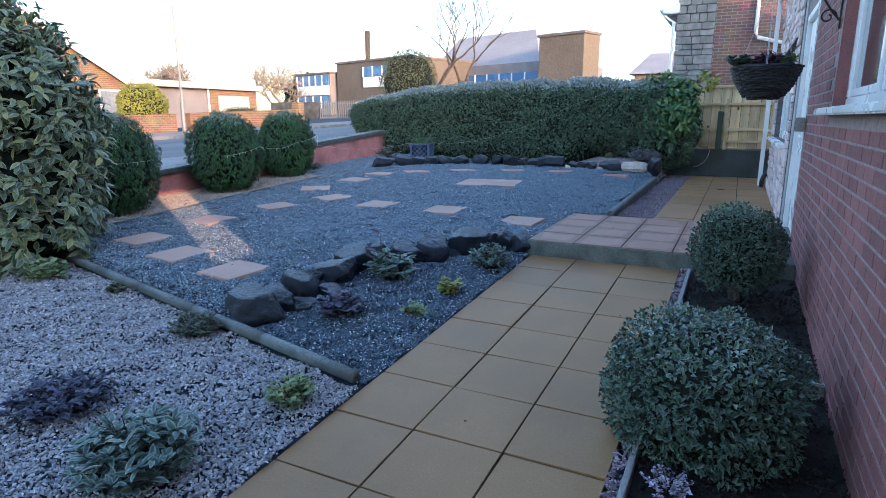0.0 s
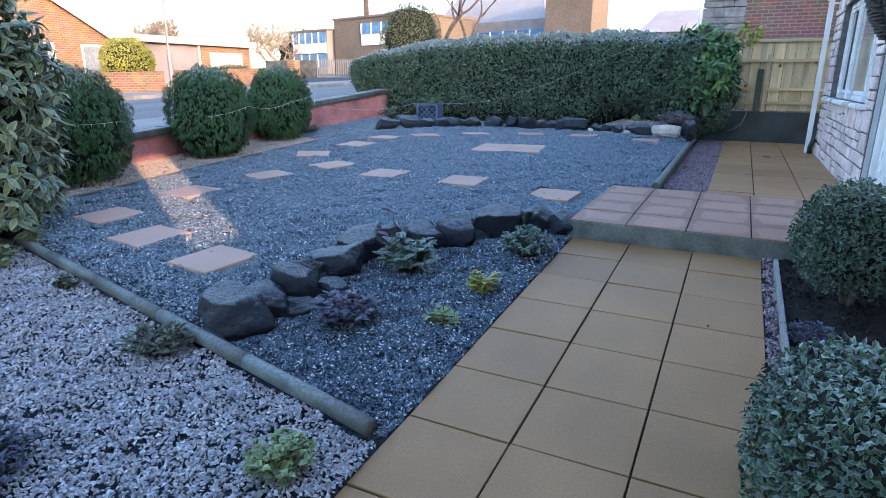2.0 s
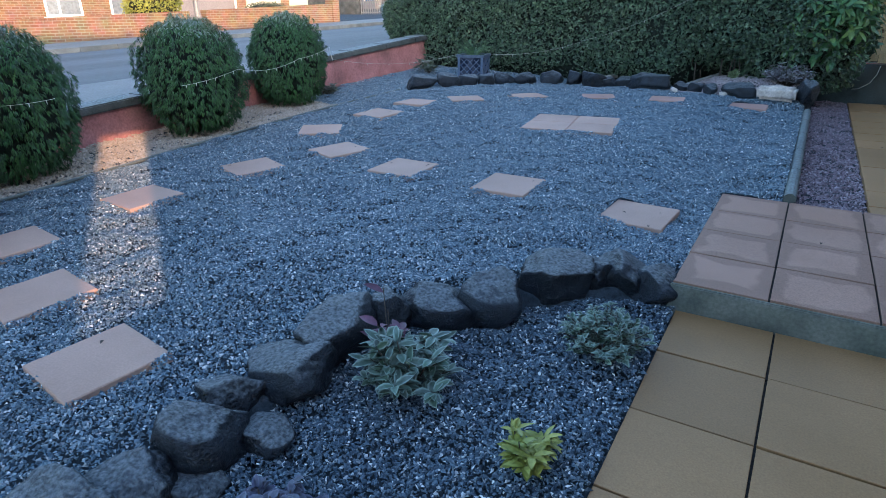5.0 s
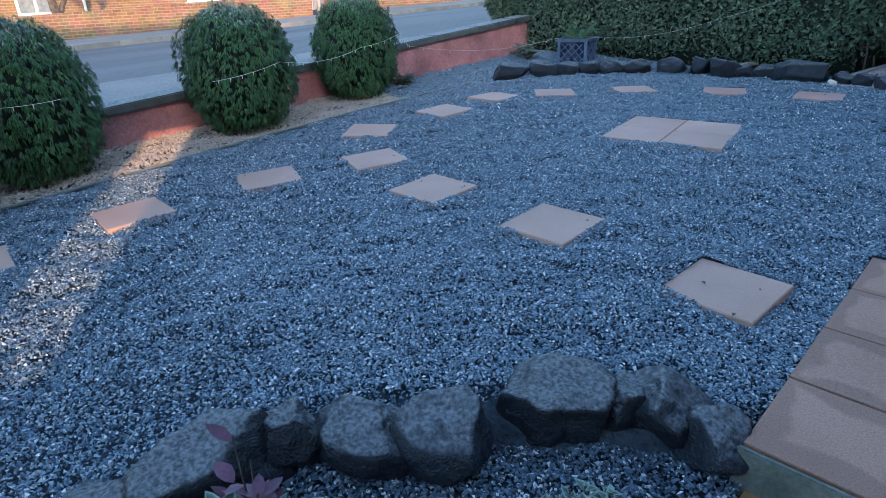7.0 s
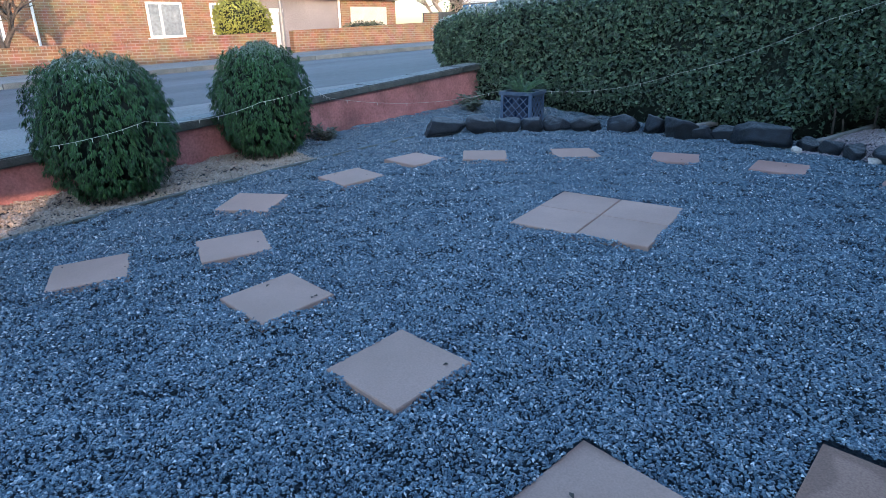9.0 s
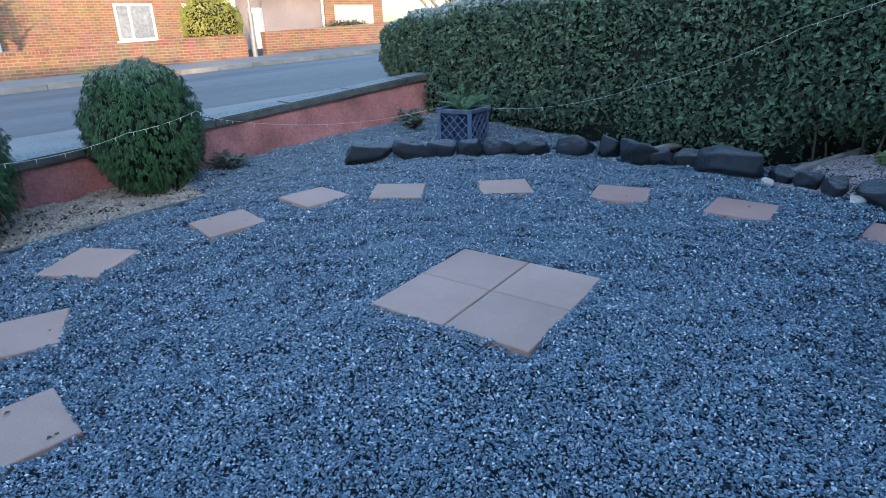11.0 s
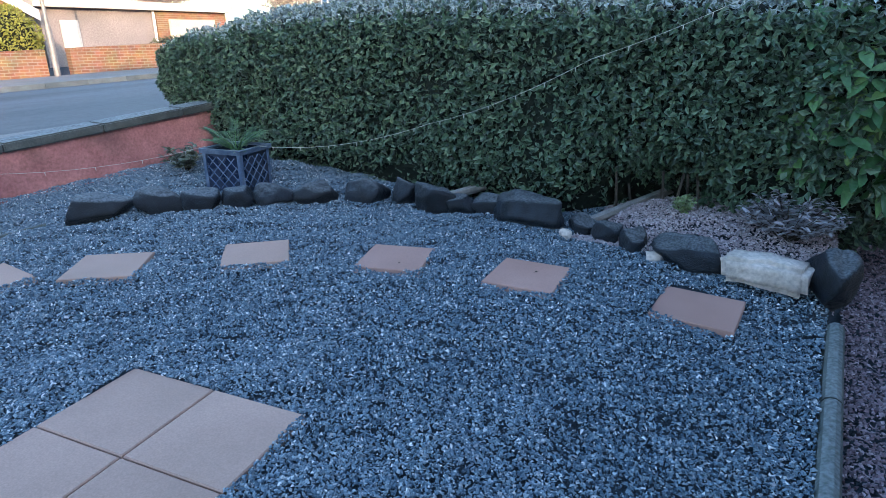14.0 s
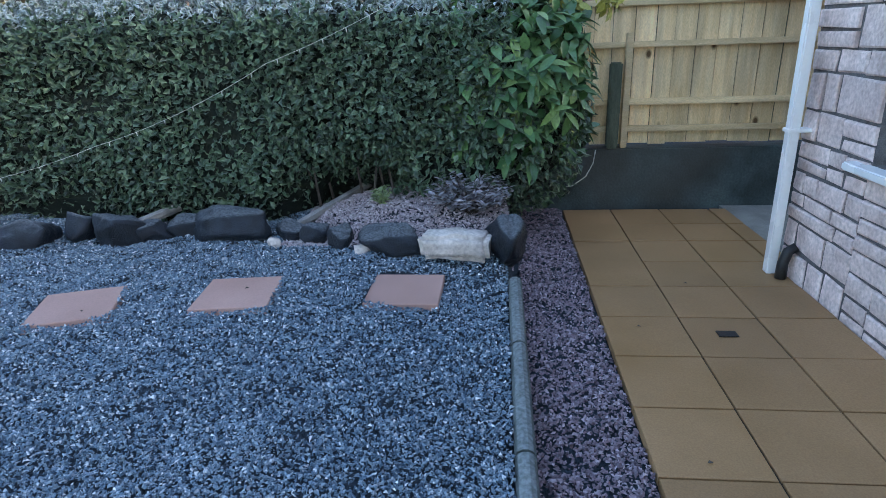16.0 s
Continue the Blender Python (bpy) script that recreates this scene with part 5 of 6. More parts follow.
def string(pts, sag, label):
    t = thing("string_lights", pts[0], label, "string lights", "strings of unlit lights")
    bm, bulbs = bmesh.new(), []
    for a, b, s in zip(pts, pts[1:], sag):
        a, b = Vector(a), Vector(b)
        q = [a.lerp(b, k / 12) - Vector((0, 0, s * 4 * (k / 12) * (1 - k / 12))) for k in range(13)]
        tube(bm, [tuple(v) for v in q], 0.0017, 0.0017, 5)
        bulbs += q[1:-1:2]
    part("cable", bm, M_WIRE, t)
    bm = bmesh.new()
    for v in bulbs:
        tube(bm, [tuple(v), tuple(v - Vector((0, 0, 0.03)))], 0.004, 0.002, 5)
    lb = part("bulbs", bm, M_WIRE, t)
    lb["kind"] = "stuff"


string([(-6.55, 4.2, 1.02), (-6.38, 4.9, 1.0)], [0.03], "thin pale cable of unlit fairy lights on bushes")
string([(-6.4, 6.05, 0.98), (-6.36, 6.7, 1.08), (-6.62, 7.85, 1.1), (-6.66, 8.45, 1.2), (-7.1, 9.0, 1.0), (-6.22, 10.95, 0.98)], [0.02, 0.06, 0.02, 0.02, 0.1], "thin pale cable of unlit fairy lights strung between bushes and planter")
string([(-5.8, 11.2, 0.98), (-4.4, 11.86, 1.2), (-3.0, 11.85, 1.75), (-2.0, 11.85, 2.15)], [0.08, 0.05, 0.02], "thin pale cable of unlit fairy lights along the hedge")
bm = bmesh.new()
tube(bm, [(0.455, 11.2, 2.12), (0.445, 10.9, 1.93), (0.445, 10.6, 1.84), (0.445, 10.3, 1.86), (0.45, 10.0, 1.95)], 0.004, 0.004, 5)
tagged(part("wall_cable", bm, M_IRON, None), "thin black cable sagging across the stone wall", "cable")

bm = bmesh.new()
tube(bm, [(-0.52, 13.185, 0.86), (-0.54, 13.17, 0.74), (-0.6, 13.165, 0.62), (-0.72, 13.17, 0.53), (-0.8, 13.18, 0.52)], 0.006, 0.005, 6)
tagged(part("loose_cable", bm, M_WIRE, None, "", True), "pale loose cable hanging on the damp wall", "cable")

# ---- across the road ----


def far_wall(y0, y1, z_extra, label):
    t = thing("garden_wall", (-18.5, y0, float(road_z(y0))), label, "wall", "", "structure")
    sloped("brickwork", -18.62, -18.4, y0, y1, lambda y: float(road_z(y)) - 0.1, lambda y: 1.0 + 0.036 * y + z_extra, M_FARBRICK, t)
    n = int((y1 - y0) / 0.075)
    bm = bmesh.new()
    for k in range(n):
        a = y0 + k * 0.075
        zt = 1.0 + 0.036 * a + z_extra
        box(bm, -18.64, -18.38, a, a + 0.066, zt, zt + 0.1)
    cp = part("brick_coping", bm, M_FARBRICK, t)
    cp["kind"] = "stuff"
    return t


far_wall(3.0, 15.3, 0.0, "low orange brick garden wall across the road, sunlit")
far_wall(15.9, 22.0, 0.0, "low red brick garden wall beside the garage drive")
pier = solid("wall_pier", (-18.75, -18.35, 22.0, 22.4, 0.9, 2.2), M_FARBRICK, "brick gate pier with a flat cap", "wall pier", "structure", 0.01)

fh = thing("brick_house", (-23, 9, 1.0), "orange brick bungalow gable across the road, sunlit", "house")
bm = bmesh.new()
gv = [(-23, 3.5, 0.5), (-23, 17.0, 0.5), (-23, 17.0, 2.75), (-23, 10.2, 6.6), (-23, 3.5, 2.75)]
fv = [bm.verts.new(p) for p in gv]
bv = [bm.verts.new((p[0] - 9, p[1], p[2])) for p in gv]
bm.faces.new(fv)
bm.faces.new(bv[::-1])
for k in range(5):
    bm.faces.new((fv[k], bv[k], bv[(k + 1) % 5], fv[(k + 1) % 5]))
part("wall", bm, M_FARBRICK, fh)
for ya, za, yb_, zb_ in ((17.35, 2.6, 10.2, 6.7), (3.15, 2.6, 10.2, 6.7)):
    bm = bmesh.new()
    box(bm, -32.2, -22.75, 0, 1, 0, 0.14)
    for v in bm.verts:
        f = v.co.y
        v.co.z += za + (zb_ - za) * f
        v.co.y = ya + (yb_ - ya) * f
    part("roof", bm, M_ROOF, fh, "grey tiled roof slope")
    bm = bmesh.new()
    box(bm, -22.78, -22.72, 0, 1, -0.16, 0.15)
    for v in bm.verts:
        f = v.co.y
        v.co.z += za + (zb_ - za) * f
        v.co.y = ya + (yb_ - ya) * f
    part("bargeboard", bm, M_WHITE, fh)


def far_window(parent, x, y0, y1, z0, z1, splits):
    bm = bmesh.new()
    t = 0.07
    for d in ((y0, y1, z0, z0 + t), (y0, y1, z1 - t, z1), (y0, y0 + t, z0 + t, z1 - t), (y1 - t, y1, z0 + t, z1 - t)):
        box(bm, x - 0.02, x + 0.04, *d)
    for s in splits:
        box(bm, x - 0.02, x + 0.04, s - t / 2, s + t / 2, z0 + t, z1 - t)
    w = part("window", bm, M_WHITE, parent)
    bm = bmesh.new()
    box(bm, x - 0.01, x + 0.012, y0 + t, y1 - t, z0 + t, z1 - t)
    part("pane", bm, M_FARPANE, w, "pale curtained glass")
    bm = bmesh.new()
    box(bm, x - 0.02, x + 0.1, y0 - 0.08, y1 + 0.08, z0 - 0.07, z0 - 0.005)
    part("sill", bm, M_WHITE, w)


far_window(fh, -23, 13.35, 14.55, 1.5, 2.62, (13.8,))
far_window(fh, -23, 15.55, 16.5, 1.5, 2.62, ())
far_window(fh, -23, 8.3, 9.3, 1.3, 2.6, (8.8,))
bm = bmesh.new()
box(bm, -22.99, -22.93, 5.9, 7.0, 0.8, 2.85)
dr = part("door", bm, M_WHITE, fh, "white door with glazing")
bm = bmesh.new()
box(bm, -22.93, -22.9, 6.15, 6.75, 1.8, 2.6)
part("glazing", bm, M_DARK, dr)
bm = bmesh.new()
tube(bm, [(-22.93, 10.1, 0.8), (-22.93, 10.1, 2.9)], 0.04)
part("rain_pipe", bm, M_WHITE, fh)

gar = thing("garage", (-24, 20, 1.2), "flat-roofed garage with grey side and pale door", "garage")
bm = bmesh.new()
box(bm, -30, -24, 17.9, 22.0, 0.8, 2.9)
part("side_wall", bm, M_CLADDING, gar, "grey painted side wall")
bm = bmesh.new()
box(bm, -30, -23.9, 22.0, 25.2, 0.8, 2.9)
part("front_wall", bm, M_FARBRICK, gar, "warm sunlit brick front")
bm = bmesh.new()
box(bm, -30.3, -23.6, 17.6, 25.4, 2.9, 3.18)
part("flat_roof", bm, M_GARAGE_DOOR, gar, "pale flat roof edge")
bm = bmesh.new()
box(bm, -23.9, -23.86, 22.5, 24.6, 1.0, 2.6)
gd = part("garage_door", bm, M_GARAGE_DOOR, gar, "cream up-and-over door")
for k in range(4):
    bm = bmesh.new()
    box(bm, -23.86, -23.845, 22.55, 24.55, 1.1 + k * 0.37, 1.42 + k * 0.37)
    part("panel", bm, M_GARAGE_DOOR, gd)
bm = bmesh.new()
tube(bm, [(-23.9, 21.9, 1.0), (-23.9, 21.9, 2.9)], 0.05)
part("rain_pipe", bm, M_WHITE, gar)
bm = bmesh.new()
box(bm, -24.0, -23.95, 18.5, 19.1, 1.0, 2.5)
part("side_door", bm, M_CURTAIN, gar, "pale narrow side door")

lampp = thing("street_lamp", (-18.1, 15.35, 1.0), "tall slim grey street lamp on the pavement", "street lamp")
bm = bmesh.new()
tube(bm, [(-18.1, 15.35, 0.9), (-18.1, 15.35, 2.2)], 0.075, 0.075, 12)
part("base", bm, M_GALV, lampp)
bm = bmesh.new()
tube(bm, [(-18.1, 15.35, 2.2), (-18.1, 15.35, 7.8), (-17.9, 15.35, 8.0), (-17.0, 15.35, 8.1)], 0.045, 0.035, 12)
part("pole", bm, M_GALV, lampp)
bm = bmesh.new()
box(bm, -17.1, -16.5, 15.25, 15.45, 8.05, 8.18, 0.03)
part("lantern", bm, M_GALV, lampp)
bush("golden_bush", "yellow-green clipped bush in sunlight behind brick wall", "bush", (-19.6, 14.9, 1.9), (0.65, 0.85, 0.8), 5000, 0.09, 0.05, M_GOLDEN, 61, 0.12, -0.9, 0.0, 2.4, 0.86, 0.2)
bush("low_bush", "low dark clipped bush by the garage drive", "bush", (-20.5, 20.6, 1.55), (0.5, 1.1, 0.4), 2500, 0.07, 0.04, M_OLIVE, 62, 0.1, -0.9, 0.0, 2.4, 0.86, 0.2)


def bare_tree(name, label, x, y, z, height, seed, material, spread=0.55, levels=5, trunk=0.16, kids=3):
    """A leafless tree: forking tapered limbs down to fine twigs."""
    rng = random.Random(seed)
    t = thing(name, (x, y, z), label, "tree")
    limbs, twigs, tr = bmesh.new(), bmesh.new(), bmesh.new()

    def grow(p, d, length, r, lev):
        pts, q = [p], p
        for k in range(3):
            d = (d + Vector((rng.uniform(-1, 1), rng.uniform(-1, 1), rng.uniform(-0.5, 0.7))) * 0.2).normalized()
            q = q + d * length / 3
            pts.append(q)
        bm_ = tr if lev == levels else (limbs if lev > 1 else twigs)
        tube(bm_, [tuple(v) for v in pts], r, r * 0.62, 8 if lev > 2 else 4)
        if lev <= 0:
            return
        for k in range(kids + (1 if lev < 3 else 0)):
            nd = (d * 0.75 + Vector((rng.uniform(-1, 1), rng.uniform(-1, 1), rng.uniform(-0.25, 0.8))) * spread * 1.3).normalized()
            start = pts[-1] if k < 2 else pts[rng.choice((1, 2))]
            grow(start, nd, length * rng.uniform(0.68, 0.92), r * 0.63, lev - 1)

    grow(Vector((x, y, z - 0.05)), Vector((0.05, 0, 1)), height * 0.2, trunk, levels)
    part("trunk", tr, material, t)
    part("limbs", limbs, material, t)["kind"] = "stuff"
    part("twigs", twigs, material, t)["kind"] = "stuff"
    return t


bare_tree("bare_tree", "dark leafless spreading tree behind the hedge", -10.5, 20.0, 1.0, 8.2, 5, M_BARK, 0.6, 6, 0.11, 2)
bare_tree("bare_tree", "dark leafless tree with upright limbs behind the hedge", -9.5, 20.3, 1.0, 7.8, 23, M_BARK, 0.6, 6, 0.1, 2)
bare_tree("bare_tree", "pale slender leafless sapling behind the hedge", -5.6, 19.0, 0.8, 3.2, 9, M_TWIG_PALE, 0.7, 4, 0.05, 2)
bare_tree("bare_tree", "leafless front-garden tree across the road", -20.3, 8.6, 0.9, 5.0, 12, M_BARK, 0.7, 4, 0.14)
bare_tree("bare_tree", "pale distant leafless tree beyond the garage", -41, 33, 1.2, 8.0, 15, M_TWIG_PALE, 1.0, 5, 0.22, 4)
bare_tree("bare_tree", "pale distant leafless tree beyond the road", -37, 42, 1.5, 7.5, 16, M_TWIG_PALE, 0.85, 6, 0.24)
bush("round_bush", "rounded frosted evergreen bush beyond the hedge", "bush", (-12.2, 21.5, 2.95), (1.1, 1.0, 1.15), 6000, 0.09, 0.045, M_OLIVE, 63, 0.12, -0.9, 0.0, 2.3, 0.86, 0.2)
bush("distant_conifer", "dark grey-green distant evergreen beyond the road", "tree", (-42, 52, 3.8), (2.8, 2.8, 2.6), 3000, 0.25, 0.12, M_OLIVE, 64, 0.3, -0.9, 0.0, 2.0, 0.8, 0.3)

# office and school blocks in the distance


def block(name, label, x0, x1, y0, y1, z1, material, side_mat=None, roof=True):
    t = thing(name, ((x0 + x1) / 2, y0, 0.5), label, "building")
    bm = bmesh.new()
    box(bm, x0, x1, y0, y1, 0.5, z1)
    part("wall", bm, material, t)
    if roof:
        bm = bmesh.new()
        box(bm, x0 - 0.12, x1 + 0.12, y0 - 0.12, y1 + 0.12, z1, z1 + 0.18)
        part("roof", bm, M_ROOF, t)
    return t


def band(parent, x0, x1, y, z0, z1, n, under=0.9):
    """A row of blue glazed bays with white posts above a pale apron."""
    for k in range(n):
        a, b = x0 + (x1 - x0) * k / n, x0 + (x1 - x0) * (k + 1) / n
        bm = bmesh.new()
        box(bm, a + 0.06, b - 0.06, y - 0.08, y - 0.02, z0, z1)
        part("window", bm, M_BLUEPANEL, parent)
        bm = bmesh.new()
        box(bm, a - 0.05, a + 0.05, y - 0.14, y - 0.02, z0, z1)
        part("post", bm, M_WHITE, parent)
    if under:
        bm = bmesh.new()
        box(bm, x0, x1, y - 0.12, y - 0.01, z0 - under, z0 - 0.03)
        part("apron", bm, M_WHITE, parent)


b1 = block("office_block", "flat buff brick office block with blue window bands", -34.3, -24.5, 45, 56, 6.3, M_BUILDING)
band(b1, -30.3, -26.4, 45, 5.0, 5.85, 3)
b2 = block("office_wing", "low office wing with a blue glazed upper storey", -40.0, -34.5, 47, 58, 5.5, M_CLADDING)
band(b2, -39.9, -34.6, 47, 4.5, 5.4, 5)
band(b2, -39.9, -34.6, 47, 2.4, 3.5, 4, 0.0)
st = thing("chimney_stack", (-30.4, 46, 6.4), "tall thin brown boiler chimney on the roof", "chimney")
bm = bmesh.new()
box(bm, -30.55, -30.2, 46, 46.35, 6.48, 9.0, 0.02)
part("stack", bm, M_BARK, st)
b3 = block("school_hall", "pale-roofed hall with blue panels behind the hedge", -26.5, -14.8, 50, 60, 6.0, M_CLADDING, None, False)
band(b3, -24.5, -14.9, 50, 3.6, 5.2, 7, 0.0)
bm = bmesh.new()
box(bm, -27.5, -15.0, 50.2, 60, 6.0, 9.0)
for v in bm.verts:
    if v.co.z > 8:
        v.co.x = -26.5 if v.co.x < -20 else -17.5
        v.co.y = 53 if v.co.y < 55 else 58
part("roof", bm, M_ROOFLIGHT, b3, "pale pitched sheet roof")
b4 = block("tower_block", "square buff brick tower block, its side sunlit", -14.5, -10.6, 45, 47.2, 7.45, M_BUILDING)
b5 = block("distant_house", "distant pink-roofed house beyond the hedge", -9.5, -1.0, 60, 70, 5.5, M_BUILDING, None, False)
bm = bmesh.new()
box(bm, -10, -0.5, 59.5, 70, 5.5, 7.8)
for v in bm.verts:
    if v.co.z > 7:
        v.co.y = 64.8 if v.co.y < 65 else 65.2
        v.co.x += 1.2 if v.co.x < -5 else -1.2
part("roof", bm, M_ROOFLIGHT, b5, "pale pitched roof")
for blk in (b1, b2, b3, b4):
    blk.matrix_basis = blk.matrix_basis @ pose(0, 0, 0, 0, 0, -18)
low_wall = solid("yard_wall", (-30, -25.8, 33.0, 33.3, 1.2, 2.55), M_CONCRETE_DARK, "grey block wall beside the palisade fence", "wall", "structure")
pal = thing("palisade_fence", (-24, 33, 1.3), "pale grey metal palisade fence by the road", "fence")
for k in range(24):
    bm = bmesh.new()
    xx = -25.7 + k * 0.17
    box(bm, xx, xx + 0.07, 33.0, 33.03, 1.2, 2.6)
    part("pale", bm, M_GALV, pal)
for z in (1.6, 2.5):
    bm = bmesh.new()
    box(bm, -25.7, -21.6, 33.04, 33.09, z - 0.1, z - 0.04)
    part("rail", bm, M_GALV, pal)

# ---- neighbour's house beyond the fence ----
nb = thing("neighbour_house", (1, 16.6, 0.5), "neighbouring house with grey stone corner and red brick", "house")
bm = bmesh.new()
box(bm, -1.6, 7, 16.52, 26, 0.3, 5.2)
part("wall", bm, M_NBRICK, nb, "dark red brick side wall")
rng = random.Random(11)
z = 0.9
while z < 4.3:
    h = rng.uniform(0.12, 0.24)
    x = -1.68
    while x < -0.84:
        w = min(rng.uniform(0.16, 0.42), -0.79 - x)
        if -0.79 - (x + w) < 0.1:
            w = -0.79 - x
        bm = bmesh.new()
        box(bm, x, x + w - 0.012, 16.44 + rng.uniform(-0.02, 0.01), 16.53, z, z + h - 0.012, 0.012)
        part("stone", bm, M_STONE_GREY, nb)
        x += w
    z += h
bm = bmesh.new()
box(bm, -2.0, -1.62, 16.3, 26, 4.0, 4.25, 0.02)
part("fascia", bm, M_WHITE, nb, "white fascia and soffit")
bm = bmesh.new()
tube(bm, [(-2.05, 16.3, 4.12), (-2.05, 26, 4.12)], 0.06)
part("gutter", bm, M_WHITE, nb)
bm = bmesh.new()
tube(bm, [(-2.02, 16.4, 4.1), (-1.95, 16.42, 3.95), (-1.74, 16.42, 3.8), (-1.74, 16.42, 0.6)], 0.04)
part("downpipe", bm, M_WHITE, nb)
bm = bmesh.new()
tube(bm, [(0.1, 16.46, 5.0), (0.1, 16.46, 3.45), (0.16, 16.44, 3.35), (0.7, 16.44, 3.2), (0.8, 16.44, 3.05)], 0.045)
part("waste_pipe", bm, M_WHITE, nb)
bm = bmesh.new()
box(bm, -2.0, 7.2, 16.3, 26.2, 5.2, 5.35)
for v in bm.verts:
    if v.co.x > 0:
        v.co.z += 2.4
part("roof", bm, M_ROOF, nb)

# ---- gravel, one sheet of loose chips for each kind ----


def chips(name, P, size, material, label, seed, flat=0.7, sides=4, round_=False):
    """Loose stones: a ring of corners under an off-centre crown, each turned and tilted its own way."""
    rs = np.random.RandomState(seed)
    n = len(P)
    a = np.arange(sides) * 2 * math.pi / sides
    base = np.array([[math.cos(q), math.sin(q), -0.4] for q in a] + [[0, 0, 0.85]], float)
    V = base[None] * (1 + rs.uniform(-0.3, 0.3, (n, sides + 1, 1))) + rs.normal(size=(n, sides + 1, 3)) * 0.16
    s = size * rs.uniform(0.55, 1.3, n)
    V = V * np.stack([s * rs.uniform(0.9, 1.4, n), s * rs.uniform(0.6, 0.95, n), s * flat * rs.uniform(0.6, 1.2, n)], 1)[:, None, :]
    a, b, c = rs.uniform(0, 6.28, n), rs.normal(size=n) * 0.5, rs.normal(size=n) * 0.5
    ca, sa, cb, sb, cc, sn = np.cos(a), np.sin(a), np.cos(b), np.sin(b), np.cos(c), np.sin(c)
    x, y, z = V[..., 0], V[..., 1], V[..., 2]
    y, z = y * cb[:, None] - z * sb[:, None], y * sb[:, None] + z * cb[:, None]
    x, z = x * cc[:, None] + z * sn[:, None], -x * sn[:, None] + z * cc[:, None]
    x, y = x * ca[:, None] - y * sa[:, None], x * sa[:, None] + y * ca[:, None]
    V = np.stack([x, y, z], -1) + P[:, None, :]
    F = np.array([[i, (i + 1) % sides, sides] for i in range(sides)])
    F = (np.arange(n)[:, None, None] * (sides + 1) + F[None]).reshape(-1, 3)
    ob = hang(name, mesh_np(name, V.reshape(-1, 3), F, None, round_), material)
    return tagged(ob, label, "gravel", "", "stuff")


RAKE = random.Random(90)
WAVES = [(RAKE.uniform(0, 3.14), RAKE.uniform(13, 44), RAKE.uniform(0, 6.28)) for k in range(9)]


def ripple(x, y):
    """The uneven, trodden surface of loose gravel."""
    z = np.zeros(len(x))
    wx, wy = x + 0.06 * np.sin(y * 7.3 + 1) + 0.03 * np.sin(y * 17), y + 0.06 * np.sin(x * 8.1 + 2) + 0.03 * np.sin(x * 19)
    for ang, k, ph in WAVES:
        z += np.sin((wx * math.cos(ang) + wy * math.sin(ang)) * k + ph) * 0.11 / k
    return z


def scatter(x0, x1, y0, y1, per, keep, seed, size, pile=1.0):
    rs = np.random.RandomState(seed)
    n = int((x1 - x0) * (y1 - y0) * per)
    x, y = rs.uniform(x0, x1, n), rs.uniform(y0, y1, n)
    k = keep(x, y)
    x, y = x[k], y[k]
    z = gz(x, y) + 0.007 + np.clip(ripple(x, y), -0.016, 0.011) + rs.uniform(-0.35, 0.75, len(x)) * size * pile
    return np.stack([x, y, z], 1)


def in_step(x, y):
    hit = np.zeros(len(x), bool)
    for sx, sy, rz, half in [(a, b, c, 0.208) for a, b, c in STEPS] + [(-3.385, 8.45, 10, 0.445)]:
        ca, sa = math.cos(radians(rz)), math.sin(radians(rz))
        u, v = (x - sx) * ca + (y - sy) * sa, -(x - sx) * sa + (y - sy) * ca
        hit |= (np.abs(u) < half) & (np.abs(v) < half)
    return hit


def slate_ok(x, y):
    ok = (y > log_y(x) + 0.03) & (x < np.where(y < 5.34, -1.698, np.where(y < 7.12, -1.738, -1.345)))
    ok &= x > np.where(y < 8.35, np.interp(y, ye, xe) + 0.02, -7.49)
    ok &= ~((y > 11.5) & (x > -2.95))
    return ok & ~in_step(x, y)


def bed(x, y):
    return (x > rock_x(y)) & (y < 5.5)


def near_path(x, y):
    wx, wy = x + 0.25 * np.sin(y * 5.3) + 0.2 * np.sin(y * 23 + x * 17), y + 0.25 * np.sin(x * 5.9) + 0.2 * np.sin(x * 21 + y * 19)
    return (wx > -4.3) & (wy > 4.6) & (wy < 9.2) & (y < 9.7)


chips("damp_gravel", scatter(-3.2, -1.7, 2.4, 5.6, 12500, lambda x, y: slate_ok(x, y) & bed(x, y), 9, 0.0082), 0.0082, M_SLATE_DARK, "darker damp slate gravel in the planting bed", 9)
chips("slate_gravel", scatter(-4.8, -1.3, 4.1, 9.7, 14500, lambda x, y: slate_ok(x, y) & ~bed(x, y) & near_path(x, y), 1, 0.0078), 0.0078, M_SLATE, "loose blue-grey slate gravel dusted with frost", 1)
chips("slate_gravel", scatter(-7.5, -1.3, 2.4, 9.7, 10000, lambda x, y: slate_ok(x, y) & ~bed(x, y) & ~near_path(x, y), 12, 0.0092), 0.0092, M_SLATE, "loose blue-grey slate gravel round the stepping slabs", 12, 0.8, 3)
chips("slate_gravel", scatter(-7.5, -1.3, 9.7, 12.7, 8000, slate_ok, 2, 0.0098), 0.0098, M_SLATE, "loose blue-grey slate gravel before the hedge", 2, 0.8, 3)
chips("pale_gravel", scatter(-6.6, -1.697, 0.2, 3.4, 6500, lambda x, y: (y < log_y(x) - 0.03) & (y > -0.4), 3, 0.0112), 0.0112, M_PALE, "loose pale grey gravel dusted with frost", 3)
chips("beige_gravel", scatter(-7.5, -6.3, 3.3, 8.35, 4500, lambda x, y: x < np.interp(y, ye, xe) - 0.02, 4, 0.0135), 0.0135, M_BEIGE, "loose beige gravel strip along the wall", 4)
